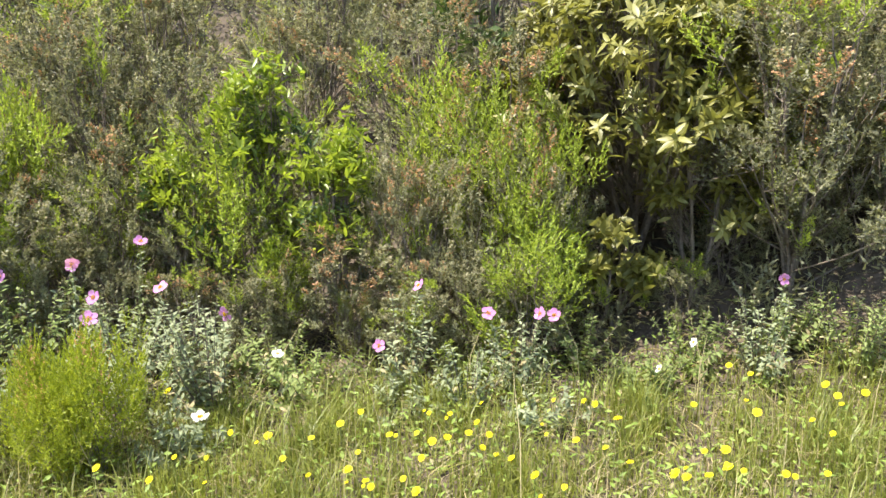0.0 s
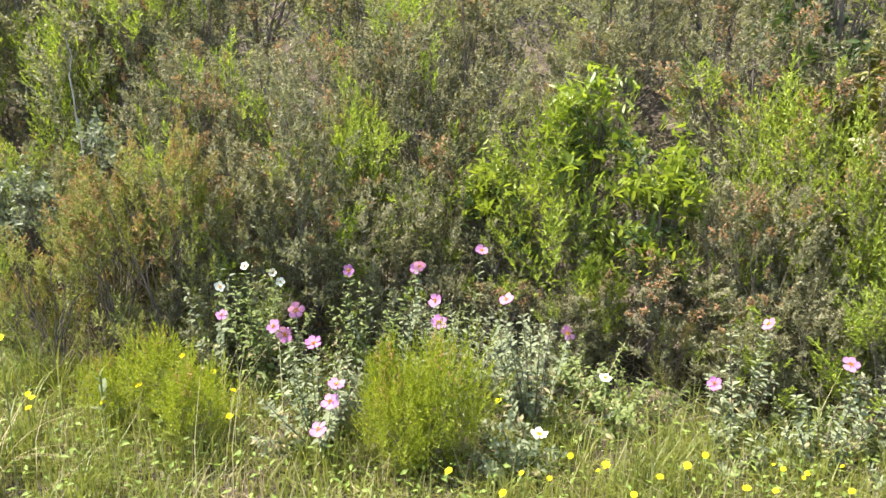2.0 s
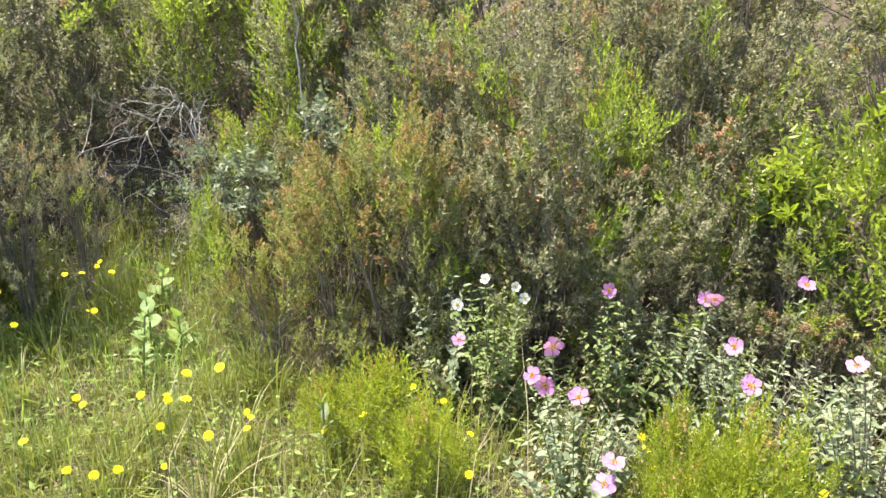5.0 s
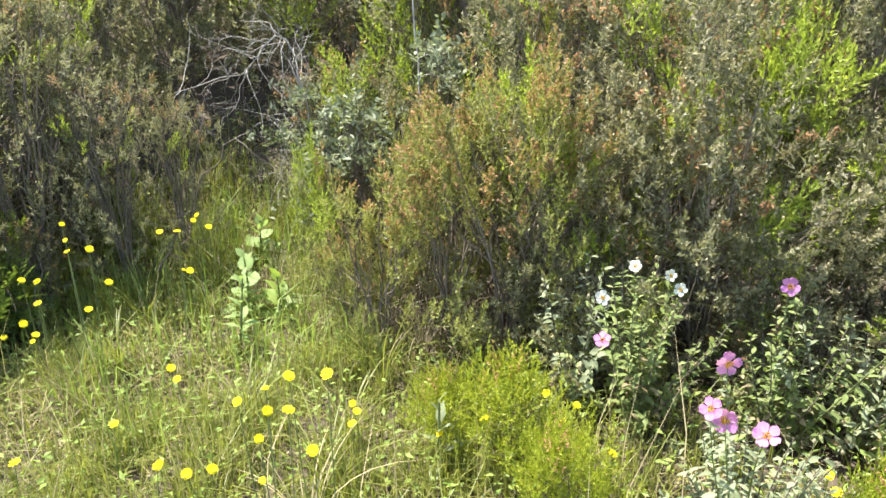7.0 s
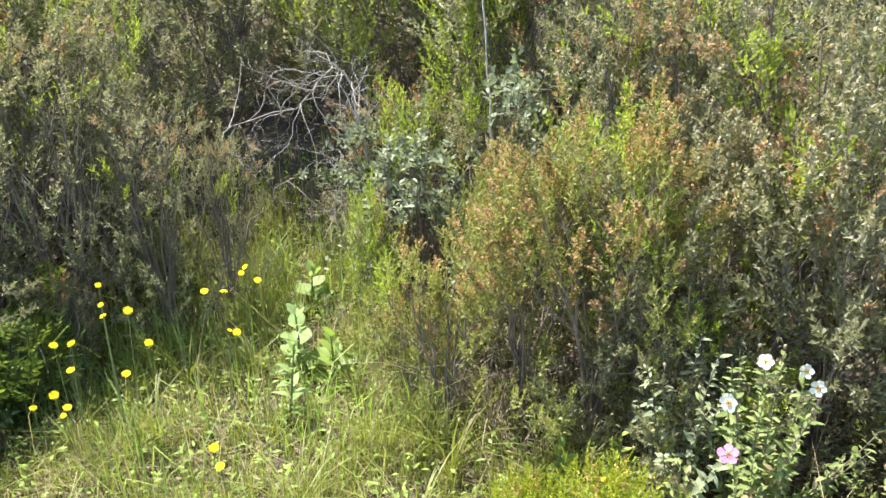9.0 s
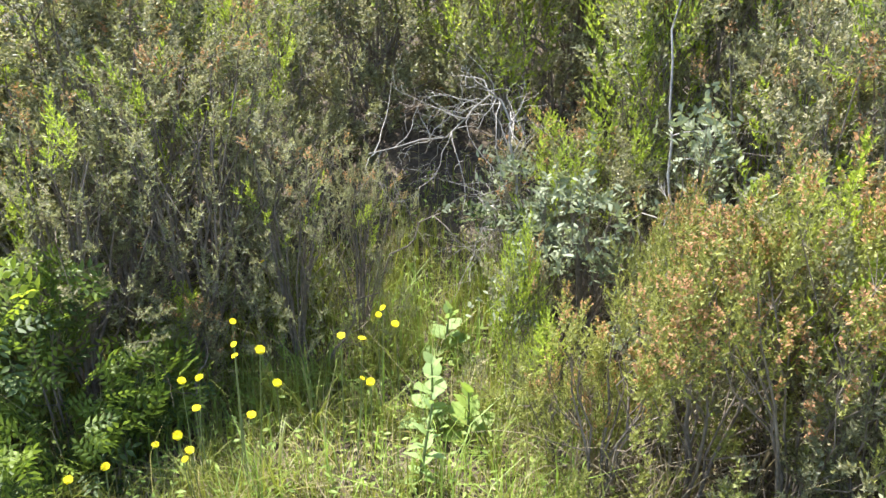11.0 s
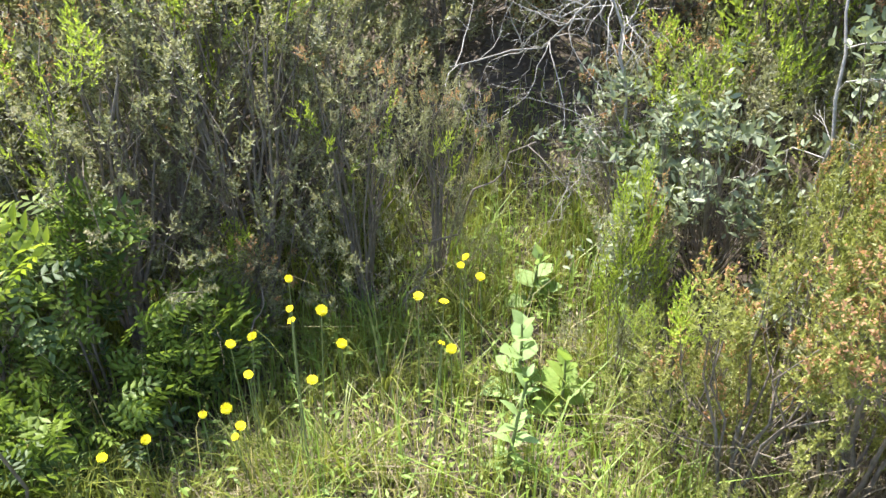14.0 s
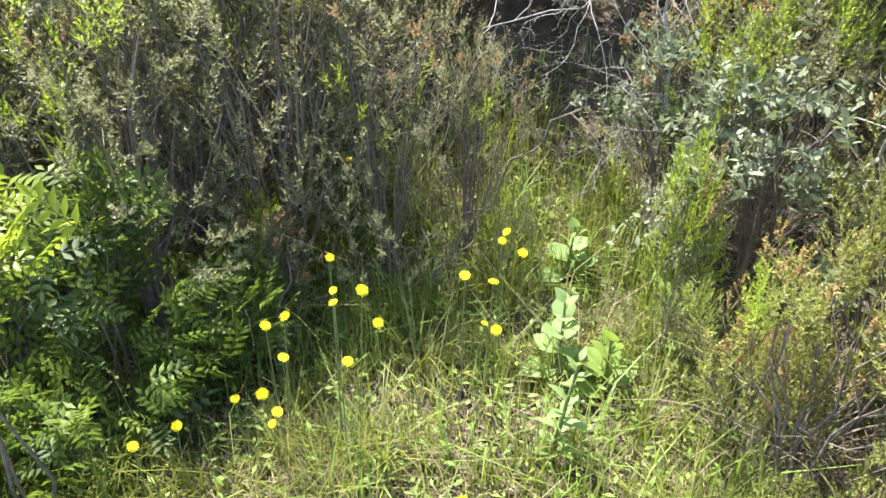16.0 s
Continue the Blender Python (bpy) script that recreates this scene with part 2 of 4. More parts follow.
# ---- heath shrubs ----
def crown(rng, height, spread, count, flat=0.9, low=0.30, clump=1, tuft=0.30):
    """Twig ends through an uneven dome, most of them near its skin, gathered in tufts of about clump ends."""
    k = max(4, count // clump)
    a, u = rng.random(k) * 2 * np.pi, rng.random(k)
    z = height * (low + (1 - low) * rng.random(k) ** 0.75)
    rad = spread * np.sqrt(np.clip(1.10 - (z / height) ** 2.4, 0.04, 1)) * (0.35 + 0.65 * np.sqrt(u)) * (1 + 0.25 * np.sin(3 * a + 1.0) + 0.15 * np.sin(5 * a + 6 * z / height))
    mid = np.stack([rad * np.cos(a), rad * np.sin(a) * flat, z], -1)
    if clump == 1:
        return mid
    off = unit(rng.normal(0, 1, (count, 3))) * (rng.random((count, 1)) ** 0.4) * (rng.uniform(0.7, 1.3, k) * tuft * spread)[np.arange(count) % k][:, None]
    off[:, 2] = np.abs(off[:, 2]) * 0.9 - 0.15 * tuft * spread
    return mid[np.arange(count) % k] + off


def heath(label, height, spread, stems, branches, mix, seed, low=0.10, size=0.0190, width=0.0088, count=7, plume_len=(0.075, 0.135), shoots=10, bark=0.005, plumes=6, tuft=0.052, bare=0.0, leaf=None, flare=1.0):
    """An upright heath: stems that fork to branches, each ending in a close spray of plumes with tiny leaves.
    mix: the shares of branches that carry young growth, dry beige flowers and rusty flowers; the rest is old leaf."""
    rng = np.random.default_rng(seed)
    root = thing("heath_shrub", 0, 0, label, "shrub", "heath shrubs")
    mid = crown(rng, height * 0.88, spread, branches, 0.95, max(low, bare), 1)
    out = mid * (1, 1, 0) / spread
    lean = unit(UP + flare * (out * rng.uniform(0.2, 1.1, (branches, 1)) + rng.normal(0, 0.22, (branches, 3))))
    # the tops and the outer side carry the young growth and the flowers
    rank = 1.4 * mid[:, 2] / height + 0.25 * np.linalg.norm(out, axis=1) + rng.normal(0, 0.22, branches)
    order = np.argsort(-rank)
    sort = np.zeros(branches, int)
    cut = np.cumsum(np.array(mix) * branches).astype(int)
    top = rng.permutation(order[: cut[2]])
    sort[top[: cut[0]]], sort[top[cut[0]: cut[1]]], sort[top[cut[1]: cut[2]]] = 1, 2, 3
    az = np.arctan2(mid[:, 1], mid[:, 0]) + rng.normal(0, 0.5, branches)
    spray = rng.normal(0, 1, (branches, plumes, 3)) * (tuft, tuft, tuft * 1.5)
    ends = mid[:, None] + spray
    for chunk in np.array_split(np.argsort(az), stems):
        g = Geo()
        m = mid[chunk].mean(0)
        tip = np.array((m[0] * 0.9, m[1] * 0.9, height * rng.uniform(0.72, 0.86)))
        t = np.linspace(0, 1, 7)[:, None]
        main = tip * np.concatenate([t ** 1.2, t ** 1.2, t], 1) + rng.normal(0, 0.018, (7, 3)) * (0.3 + t)
        tube(g, main, np.linspace(bark * rng.uniform(0.9, 1.6), bark * 0.35, 7), 5)
        for b in chunk:
            p, _ = along(main, [np.clip(mid[b, 2] / tip[2] - rng.uniform(0.25, 0.45), 0.03, 0.97)])
            knee = p[0] * 0.5 + mid[b] * 0.5 + rng.normal(0, 0.02, 3) + (mid[b] - p[0]) * (0.1, 0.1, -0.1)
            tube(g, (p[0], knee, mid[b] - lean[b] * 0.05), (bark * 0.5, bark * 0.4, bark * 0.28), 4)
            for e in ends[b]:
                tube(g, (mid[b] - lean[b] * 0.05, e), (bark * 0.22, bark * 0.14), 3)
        part("stem", g.mesh("stem", M_BARK), root)
    axis = unit(lean[:, None] + flare * (spray / tuft * (0.28, 0.28, 0.0) + rng.normal(0, 0.15, (branches, plumes, 3)))).reshape(-1, 3)
    ends = ends.reshape(-1, 3)
    kind = np.repeat(sort, plumes)
    n = len(ends)
    L = rng.uniform(*plume_len, n) * np.where(kind == 1, 1.20, 1.0)
    u = np.linspace(0.0, 0.97, shoots)[None, :, None] + rng.normal(0, 0.02, (n, shoots, 1))
    P = ends[:, None] + axis[:, None] * (L[:, None, None] * (u - 0.25))
    a1 = unit(np.cross(axis, (0.3, 0.9, 0.1)))
    a2 = np.cross(axis, a1)
    ang = (np.arange(shoots) * 2.4)[None] + rng.random((n, 1)) * 6 + rng.normal(0, 0.4, (n, shoots))
    o = a1[:, None] * np.cos(ang)[..., None] + a2[:, None] * np.sin(ang)[..., None]
    D = unit(o * (0.95 - 0.55 * u) + axis[:, None] * (0.65 + 0.5 * u))
    SL = (L[:, None] * rng.uniform(0.28, 0.50, (n, shoots))) * (1.2 - 0.6 * u[..., 0])
    for pick, nm, mat, opened in ((kind != 1, "foliage", leaf or M_HEATH, (65, 28)), (kind == 1, "young_growth", M_LIMEHEATH if leaf is M_LIMEHEATH else M_FRESH, (48, 16))):
        if pick.any():
            g = Geo()
            needles(g, rng, P[pick].reshape(-1, 3), D[pick].reshape(-1, 3), SL[pick].ravel(), count, size, width, opened)
            part(nm, g.mesh(nm, mat), root, kind="stuff")
    for want, nm, mat in ((2, "dry_bloom", M_BEIGE), (3, "rusty_bloom", M_RUSTY)):
        pick = kind == want
        if pick.any():
            g, k = Geo(), int(shoots * 0.62)
            needles(g, rng, (P[pick][:, -k:] + D[pick][:, -k:] * SL[pick][:, -k:, None] * 0.35).reshape(-1, 3), D[pick][:, -k:].reshape(-1, 3), SL[pick][:, -k:].ravel() * 0.8, int(count * 0.9), size * 0.66, width * 1.35, (85, 60))
            part(nm, g.mesh(nm, mat), root, kind="stuff")
    return root


BARESTEM = "grey-green heath shrub with bare brown stems at its base"
OLIVE, TALL, FRESH, RUST, LOWBUSH = ("olive-green feathery heath shrub with dry beige flower tips", "tall grey-green tree heath with bare grey lower stems", "bright green feathery young heath shrub", "yellow-green heath shrub with rusty orange spent flowers", "low dense lime-green heath bush in the grass")
NEAR = dict(branches=32, stems=7)
BIG = dict(stems=8, branches=44, size=0.026, width=0.012, count=7, plume_len=(0.11, 0.20), bark=0.011, tuft=0.075)
FAR = dict(stems=5, branches=30, size=0.038, width=0.018, count=6, plume_len=(0.16, 0.30), shoots=8, bark=0.014, tuft=0.11)
STEMMY = dict(stems=13, branches=32, bark=0.0075, bare=0.18, plumes=5, tuft=0.06, size=0.0145, width=0.0062, count=9)
# kind: label, height, spread, shares of young, beige and rusty branches, seed, settings
HEATH_KINDS = {
    "olive_a": (OLIVE, 1.15, 0.40, (0.10, 0.35, 0.05), 11, NEAR), "olive_b": (OLIVE, 1.10, 0.40, (0.12, 0.12, 0.22), 12, NEAR), "olive_c": (OLIVE, 1.20, 0.40, (0.28, 0.15, 0.02), 13, NEAR),
    "beige_a": (OLIVE, 1.15, 0.38, (0.05, 0.40, 0.12), 14, NEAR), "beige_b": (OLIVE, 1.20, 0.40, (0.10, 0.40, 0.05), 15, NEAR),
    "tall_a": (TALL, 2.0, 0.62, (0.12, 0.28, 0.06), 21, BIG), "tall_b": (TALL, 2.1, 0.62, (0.24, 0.15, 0.15), 22, BIG), "tall_c": (TALL, 2.0, 0.60, (0.08, 0.34, 0.10), 23, BIG),
    "far_a": (TALL, 2.1, 0.72, (0.15, 0.40, 0.10), 25, FAR), "far_b": (TALL, 2.2, 0.72, (0.35, 0.10, 0.10), 26, FAR),
    "bare_a": (BARESTEM, 1.5, 0.46, (0.16, 0.14, 0.06), 27, STEMMY), "bare_b": (BARESTEM, 1.5, 0.46, (0.08, 0.24, 0.10), 28, STEMMY),
    "fresh_a": (FRESH, 0.80, 0.22, (0.90, 0.0, 0.0), 31, dict(stems=6, branches=17, size=0.020, width=0.0085, flare=0.6, plume_len=(0.11, 0.18), bark=0.004, tuft=0.045)),
    "fresh_b": (FRESH, 0.95, 0.26, (0.55, 0.10, 0.05), 32, dict(stems=6, branches=20, size=0.020, width=0.0085, flare=0.6, plume_len=(0.11, 0.18), bark=0.004, tuft=0.045)),
    "rust_a": (RUST, 1.05, 0.36, (0.0, 0.04, 0.42), 41, dict(stems=8, branches=30, leaf=M_OCHRE, low=0.14, tuft=0.036, plumes=5, flare=0.55, plume_len=(0.08, 0.14), size=0.0135, width=0.0058, count=11)),
    "rust_b": (RUST, 0.85, 0.30, (0.05, 0.04, 0.32), 42, dict(stems=7, branches=22, leaf=M_OCHRE, low=0.10, tuft=0.032, plumes=5, flare=0.6, plume_len=(0.08, 0.13), size=0.0125, width=0.0055, count=11)),
    "low": (LOWBUSH, 0.46, 0.20, (0.45, 0.0, 0.02), 51, dict(stems=10, branches=26, leaf=M_LIMEHEATH, low=0.05, size=0.0150, width=0.0062, count=9, flare=0.4, plume_len=(0.11, 0.18), bark=0.003, tuft=0.032, plumes=5)),
}
HEATHS = {}


def plant_heath(kind, x, y, height, wide=1.0):
    """A heath of that kind and height at (x, y)."""
    label, tall, spread, mix, seed, settings = HEATH_KINDS[kind]
    k = height / (tall * 1.04)
    m = pose(x, y, float(ground_z(x, y)) - 0.03, RNG.normal(0, 2), RNG.normal(0, 2), RNG.uniform(0, 360))
    if kind in HEATHS:
        ob = copy_thing(HEATHS[kind], m)
    else:
        ob = HEATHS[kind] = heath(label, tall, spread, settings["stems"], settings["branches"], mix, seed, **{a: b for a, b in settings.items() if a not in ("stems", "branches")})
        ob.matrix_basis = m
    ob.scale = (k * wide, k * wide, k)
    return ob


# facing the meadow: kind, x, y, height, breadth
for kind, x, y, h, w in (
    ("fresh_a", -1.00, 3.52, 1.10, 0.95), ("olive_a", -0.80, 3.40, 0.80, 1.2), ("olive_b", -0.50, 3.30, 0.72, 1.3), ("olive_c", -1.22, 3.40, 0.78, 1.2),
    ("rust_b", -0.42, 3.10, 0.48, 0.6), ("beige_a", -0.12, 3.28, 1.10, 0.85), ("olive_b", 0.08, 3.35, 1.02, 0.9), ("olive_c", -0.22, 3.45, 1.05, 1.0),
    ("fresh_b", 0.22, 3.45, 1.18, 0.85), ("fresh_b", 0.36, 3.28, 1.02, 0.9), ("fresh_b", 0.56, 3.42, 1.12, 0.8), ("beige_a", 0.50, 3.45, 1.15, 0.7),
    ("fresh_a", 0.36, 2.98, 0.72, 1.1), ("olive_a", 0.12, 3.08, 0.62, 1.3), ("olive_c", -0.15, 3.06, 0.48, 1.5), ("fresh_b", 0.00, 3.75, 1.25, 0.9),
    ("olive_c", 1.72, 3.45, 0.75, 1.0), ("fresh_b", 1.66, 3.62, 0.80, 0.6), ("olive_b", 1.95, 3.55, 0.95, 1.2), ("olive_a", 2.35, 3.70, 1.10, 1.2),
    ("olive_b", 1.42, 3.55, 0.50, 1.3), ("olive_c", 1.12, 3.28, 0.42, 1.3), ("olive_b", -4.40, 1.62, 0.55, 1.0), ("tall_b", 1.85, 4.15, 1.45, 1.1), ("olive_b", 1.60, 3.75, 0.9, 1.2), ("olive_a", 2.00, 3.72, 1.05, 1.3), ("olive_c", 2.25, 3.50, 0.8, 1.3), ("olive_b", 2.02, 3.38, 0.85, 1.2), ("tall_a", 2.25, 4.25, 1.75, 1.1), ("tall_c", 2.75, 4.05, 1.5, 1.1), ("olive_b", 2.75, 3.60, 0.8, 1.2),
    ("olive_a", -0.85, 3.12, 0.50, 1.3), ("olive_b", -1.20, 3.12, 0.50, 1.4), ("fresh_b", -0.75, 3.25, 0.52, 1.0), ("olive_a", 0.72, 3.30, 0.42, 1.2),
): plant_heath(kind, x, y, h, w)
# from the lime-green bush round to the rusty heath
for kind, x, y, h, w in (
    ("beige_a", -1.62, 3.42, 1.12, 0.95), ("olive_c", -1.90, 3.45, 1.05, 1.0), ("beige_b", -2.12, 3.10, 1.42, 0.85), ("olive_a", -1.75, 3.20, 0.72, 1.2),
    ("olive_b", -2.35, 3.05, 1.12, 1.0), ("beige_a", -2.62, 3.05, 1.25, 0.9), ("fresh_b", -2.00, 3.55, 1.30, 0.8), ("olive_b", -2.12, 3.15, 0.62, 1.3),
    ("rust_a", -2.70, 2.72, 1.25, 0.85), ("rust_a", -2.95, 2.66, 1.08, 0.95), ("rust_a", -3.14, 2.72, 1.02, 0.7), ("rust_b", -3.12, 2.46, 0.84, 0.95),
    ("rust_b", -3.30, 2.46, 0.60, 0.8), ("olive_b", -2.55, 2.82, 0.95, 0.9), ("olive_c", -2.40, 2.80, 0.62, 1.1), ("fresh_b", -3.62, 2.56, 0.74, 0.6),
    ("olive_c", -2.85, 2.95, 1.15, 1.0), ("beige_b", -1.42, 3.85, 1.45, 0.95), ("tall_c", -1.85, 3.95, 1.75, 0.85), ("tall_b", -2.35, 3.60, 1.75, 0.85), ("tall_a", -2.85, 3.40, 1.65, 0.85),
    ("olive_a", -1.48, 3.18, 0.55, 1.3), ("olive_b", -1.80, 3.02, 0.42, 1.4), ("olive_c", -2.20, 2.86, 0.45, 1.3),
): plant_heath(kind, x, y, h, w)
# beyond the clearing and along its far side
for kind, x, y, h, w in (
    ("bare_a", -4.52, 1.80, 1.45, 0.95), ("bare_b", -4.42, 2.12, 1.20, 0.85), ("bare_a", -4.55, 1.38, 1.32, 1.05), ("bare_b", -4.85, 1.60, 1.55, 1.1), ("bare_a", -4.90, 2.10, 1.55, 1.0),
    ("bare_b", -4.35, 2.38, 1.00, 0.7), ("olive_c", -4.78, 1.02, 1.25, 1.0), ("olive_a", -4.55, 0.50, 1.20, 1.0), ("rust_b", -3.82, 0.78, 0.30, 0.9), ("olive_a", -5.3, 1.2, 1.5, 1.2), ("olive_b", -5.6, 1.9, 1.6, 1.2), ("olive_c", -5.35, 2.45, 1.3, 1.0),
    ("olive_c", -5.0, 0.5, 1.4, 1.3), ("olive_a", -5.35, 3.0, 1.25, 1.1), ("olive_b", -4.15, 3.25, 0.85, 1.0), ("olive_c", -3.80, 3.15, 1.05, 0.9), ("fresh_b", -3.95, 3.55, 1.45, 0.8), ("tall_b", -3.35, 3.55, 1.55, 0.8), ("tall_c", -3.85, 3.95, 1.7, 0.85), 
    ("olive_a", -4.75, 3.85, 1.3, 1.1), ("fresh_b", -4.80, 3.50, 1.30, 1.0), ("tall_a", -5.6, 3.7, 1.6, 1.1), ("tall_b", -4.6, 4.6, 1.9, 1.1),
    ("low", -1.18, 2.22, 0.46, 0.8), ("low", -1.36, 2.30, 0.40, 0.75), ("low", -2.28, 2.16, 0.36, 0.95), ("low", -2.05, 2.05, 0.32, 0.9), ("low", -2.50, 2.12, 0.30, 0.9), ("low", -1.30, 2.12, 0.34, 0.8),
): plant_heath(kind, x, y, h, w)

# taller heaths up the bank behind
for ring, (r, n, hmin, hmax) in enumerate(((4.55, 16, 1.35, 1.75), (5.5, 15, 1.5, 1.9), (6.8, 14, 1.6, 2.1), (8.6, 14, 1.9, 2.4))):
    for i in range(n):
        a = radians(-48 + 156 * (i + 0.5 + RNG.uniform(-0.35, 0.35)) / n)
        rr = r + RNG.uniform(-0.25, 0.25)
        x, y = -1.2 - rr * math.sin(a), rr * math.cos(a)
        kinds = ("tall_a", "tall_b", "tall_c", "tall_c", "tall_a") if ring < 2 else ("far_a", "far_b")
        if (-5.2 < x < -3.7 and 2.4 < y < 3.6) or math.hypot(x - 1.05, y - 4.0) < 0.6:
            continue
        plant_heath(kinds[int(RNG.integers(0, len(kinds)))], x, y, RNG.uniform(hmin, hmax), 1.15 if ring < 2 else 1.5)

# low heath growth that covers the bank between the shrubs
urng = np.random.default_rng(77)
ua, ur = np.radians(urng.uniform(-50, 110, 2600)), urng.uniform(4.2, 11.5, 2600)
ux, uy = -1.2 - ur * np.sin(ua), ur * np.cos(ua)
free = ~((ux < -3.6) & (ux > -5.3) & (uy > 2.2) & (uy < 3.5))
ux, uy = ux[free], uy[free]
up_ = np.stack([ux, uy, ground_z(ux, uy)], -1)[:, None] + np.concatenate([urng.normal(0, 0.07, (len(ux), 8, 2)), urng.uniform(0, 1.0, (len(ux), 8, 1)) * np.where((ux < -5.0) & (ur[free] < 6.0), 0.3, 0.2 + 0.13 * (ur[free] - 4.2))[:, None, None]], -1)
ud = unit(np.concatenate([urng.normal(0, 0.6, (len(ux), 8, 2)), urng.uniform(0.4, 1.0, (len(ux), 8, 1))], -1))
ug = Geo()
needles(ug, urng, up_.reshape(-1, 3), ud.reshape(-1, 3), urng.uniform(0.08, 0.18, up_.shape[0] * 8), 7, 0.040, 0.015)
tagged(new("undergrowth", ug.mesh("undergrowth", M_HEATH)), "low olive-green heath growth covering the bank", "shrub", kind="stuff")


# ---- broad-leaved shrubs ----
def leafy_shrub(name, label, category, x, y, height, spread, twigs, per_twig, leaf_len, shape, leaf, shade_leaf, seed, trunks=4, bark=0.012, whorl=False, parts=120, turn=0.0, droop=0.0, shade_share=0.35, leaf_name="leaf", low=0.3, clump=8, tuft=0.30):
    """Several trunks, twigs to every part of the crown, leaves in sprays or whorls at the twig ends."""
    rng = np.random.default_rng(seed)
    root = thing(name, x, y, label, category, turn=turn)
    ends = crown(rng, height * 0.92, spread, twigs, 0.85, low, clump, tuft)
    groups = np.arctan2(ends[:, 1], ends[:, 0])
    order = np.argsort(groups)
    P, D, N, S, Z = [], [], [], [], []
    for chunk in np.array_split(order, trunks):
        g = Geo()
        mid = ends[chunk].mean(0)
        top = np.array((mid[0] * 0.9, mid[1] * 0.9, height * 0.68))
        main = np.array([np.zeros(3), top * (0.25, 0.25, 0.3) + rng.normal(0, 0.02, 3), top * (0.6, 0.6, 0.65) + rng.normal(0, 0.025, 3), top])
        tube(g, main, np.linspace(bark * 1.3, bark * 0.5, 4), 7)
        for e in ends[chunk]:
            u = np.clip(e[2] / height * 0.9 - 0.1, 0.1, 0.98)
            s, d = along(main, [u])
            mids = s[0] * 0.45 + e * 0.55 + rng.normal(0, 0.02, 3) - UP * 0.02
            tw = np.array([s[0], mids, e])
            tube(g, tw, (bark * 0.18, bark * 0.14, bark * 0.09), 3)
            td = unit(e - mids + UP * 0.05 + rng.normal(0, 0.25, 3))
            n = per_twig
            if whorl:
                back = np.where(np.arange(n) < 7, 0.0, rng.random(n) * 0.12)
                tilt = rng.uniform(-0.15, 0.8, n)
            else:
                back = rng.random(n) * min(0.22, leaf_len * 4)
                tilt = rng.uniform(0.2, 0.9, n)
            p = e - td * back[:, None] + rng.normal(0, 0.006, (n, 3))
            az = np.arange(n) * 2.4 + rng.random() * 6
            a1 = unit(np.cross(td, (0.3, 0.2, 0.9)))
            a2 = np.cross(td, a1)
            o = a1 * np.cos(az)[:, None] + a2 * np.sin(az)[:, None]
            P.append(p); D.append(unit(o + td * tilt[:, None] - UP * droop))
            N.append(unit(td * 0.9 + UP * 0.3 + rng.normal(0, 0.4, (n, 3)))); S.append(leaf_len * rng.uniform(0.65, 1.15, n))
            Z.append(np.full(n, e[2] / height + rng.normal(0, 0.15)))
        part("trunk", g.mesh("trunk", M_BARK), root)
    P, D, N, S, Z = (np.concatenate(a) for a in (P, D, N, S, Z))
    # darker colour on the lowest leaves paints in the shade under the crown
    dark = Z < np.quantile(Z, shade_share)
    if parts:
        front = np.argsort(P[:, 1] - 0.3 * P[:, 2])
        near = np.zeros(len(P), bool)
        near[front[: parts * 3: 3]] = True
        near &= ~dark
    else:
        near = np.zeros(len(P), bool)
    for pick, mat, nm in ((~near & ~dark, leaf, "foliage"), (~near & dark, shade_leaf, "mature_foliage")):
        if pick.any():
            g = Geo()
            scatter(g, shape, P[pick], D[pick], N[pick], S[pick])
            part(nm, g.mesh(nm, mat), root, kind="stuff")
    if near.any():
        leaf_parts(leaf_name, [Geo().add(*shape).mesh("leaf", leaf)], root, P[near], D[near], N[near], S[near])
    return root


KITE = (np.array(((0, 0, 0), (-0.2, 0.45, 0.05), (0, 0.5, -0.03), (0.2, 0.45, 0.05), (0, 1, -0.1))), np.array(((0, 2, 1), (0, 3, 2), (1, 2, 4), (2, 3, 4))))
LANCE, OVAL, BROAD = leaf_shape(0.28), leaf_shape(0.42), leaf_shape(0.5, 0.2, 0.2)
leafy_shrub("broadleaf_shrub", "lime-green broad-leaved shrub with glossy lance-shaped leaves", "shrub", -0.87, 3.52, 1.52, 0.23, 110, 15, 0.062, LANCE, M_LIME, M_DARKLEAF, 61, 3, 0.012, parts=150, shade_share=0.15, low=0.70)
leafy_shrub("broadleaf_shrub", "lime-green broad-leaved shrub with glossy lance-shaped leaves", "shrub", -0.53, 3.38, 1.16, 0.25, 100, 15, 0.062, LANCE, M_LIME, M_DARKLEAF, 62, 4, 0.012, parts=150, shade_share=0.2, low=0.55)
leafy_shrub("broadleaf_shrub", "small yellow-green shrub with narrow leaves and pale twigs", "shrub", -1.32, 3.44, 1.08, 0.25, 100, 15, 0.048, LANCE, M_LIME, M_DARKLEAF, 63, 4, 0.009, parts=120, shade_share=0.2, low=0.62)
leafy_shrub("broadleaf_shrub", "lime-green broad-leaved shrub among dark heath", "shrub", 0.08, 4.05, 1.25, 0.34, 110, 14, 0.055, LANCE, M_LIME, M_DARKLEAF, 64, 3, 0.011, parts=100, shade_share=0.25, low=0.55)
leafy_shrub("strawberry_tree", "large olive-yellow shrub with whorls of long leathery leaves", "shrub", 1.04, 3.88, 1.75, 0.86, 950, 12, 0.080, leaf_shape(0.31, 0.2, 0.25), M_ARBUTUS, M_ARBUTUS, 65, 6, 0.016, True, 290, shade_share=0.0, low=0.34, clump=4, tuft=0.14)
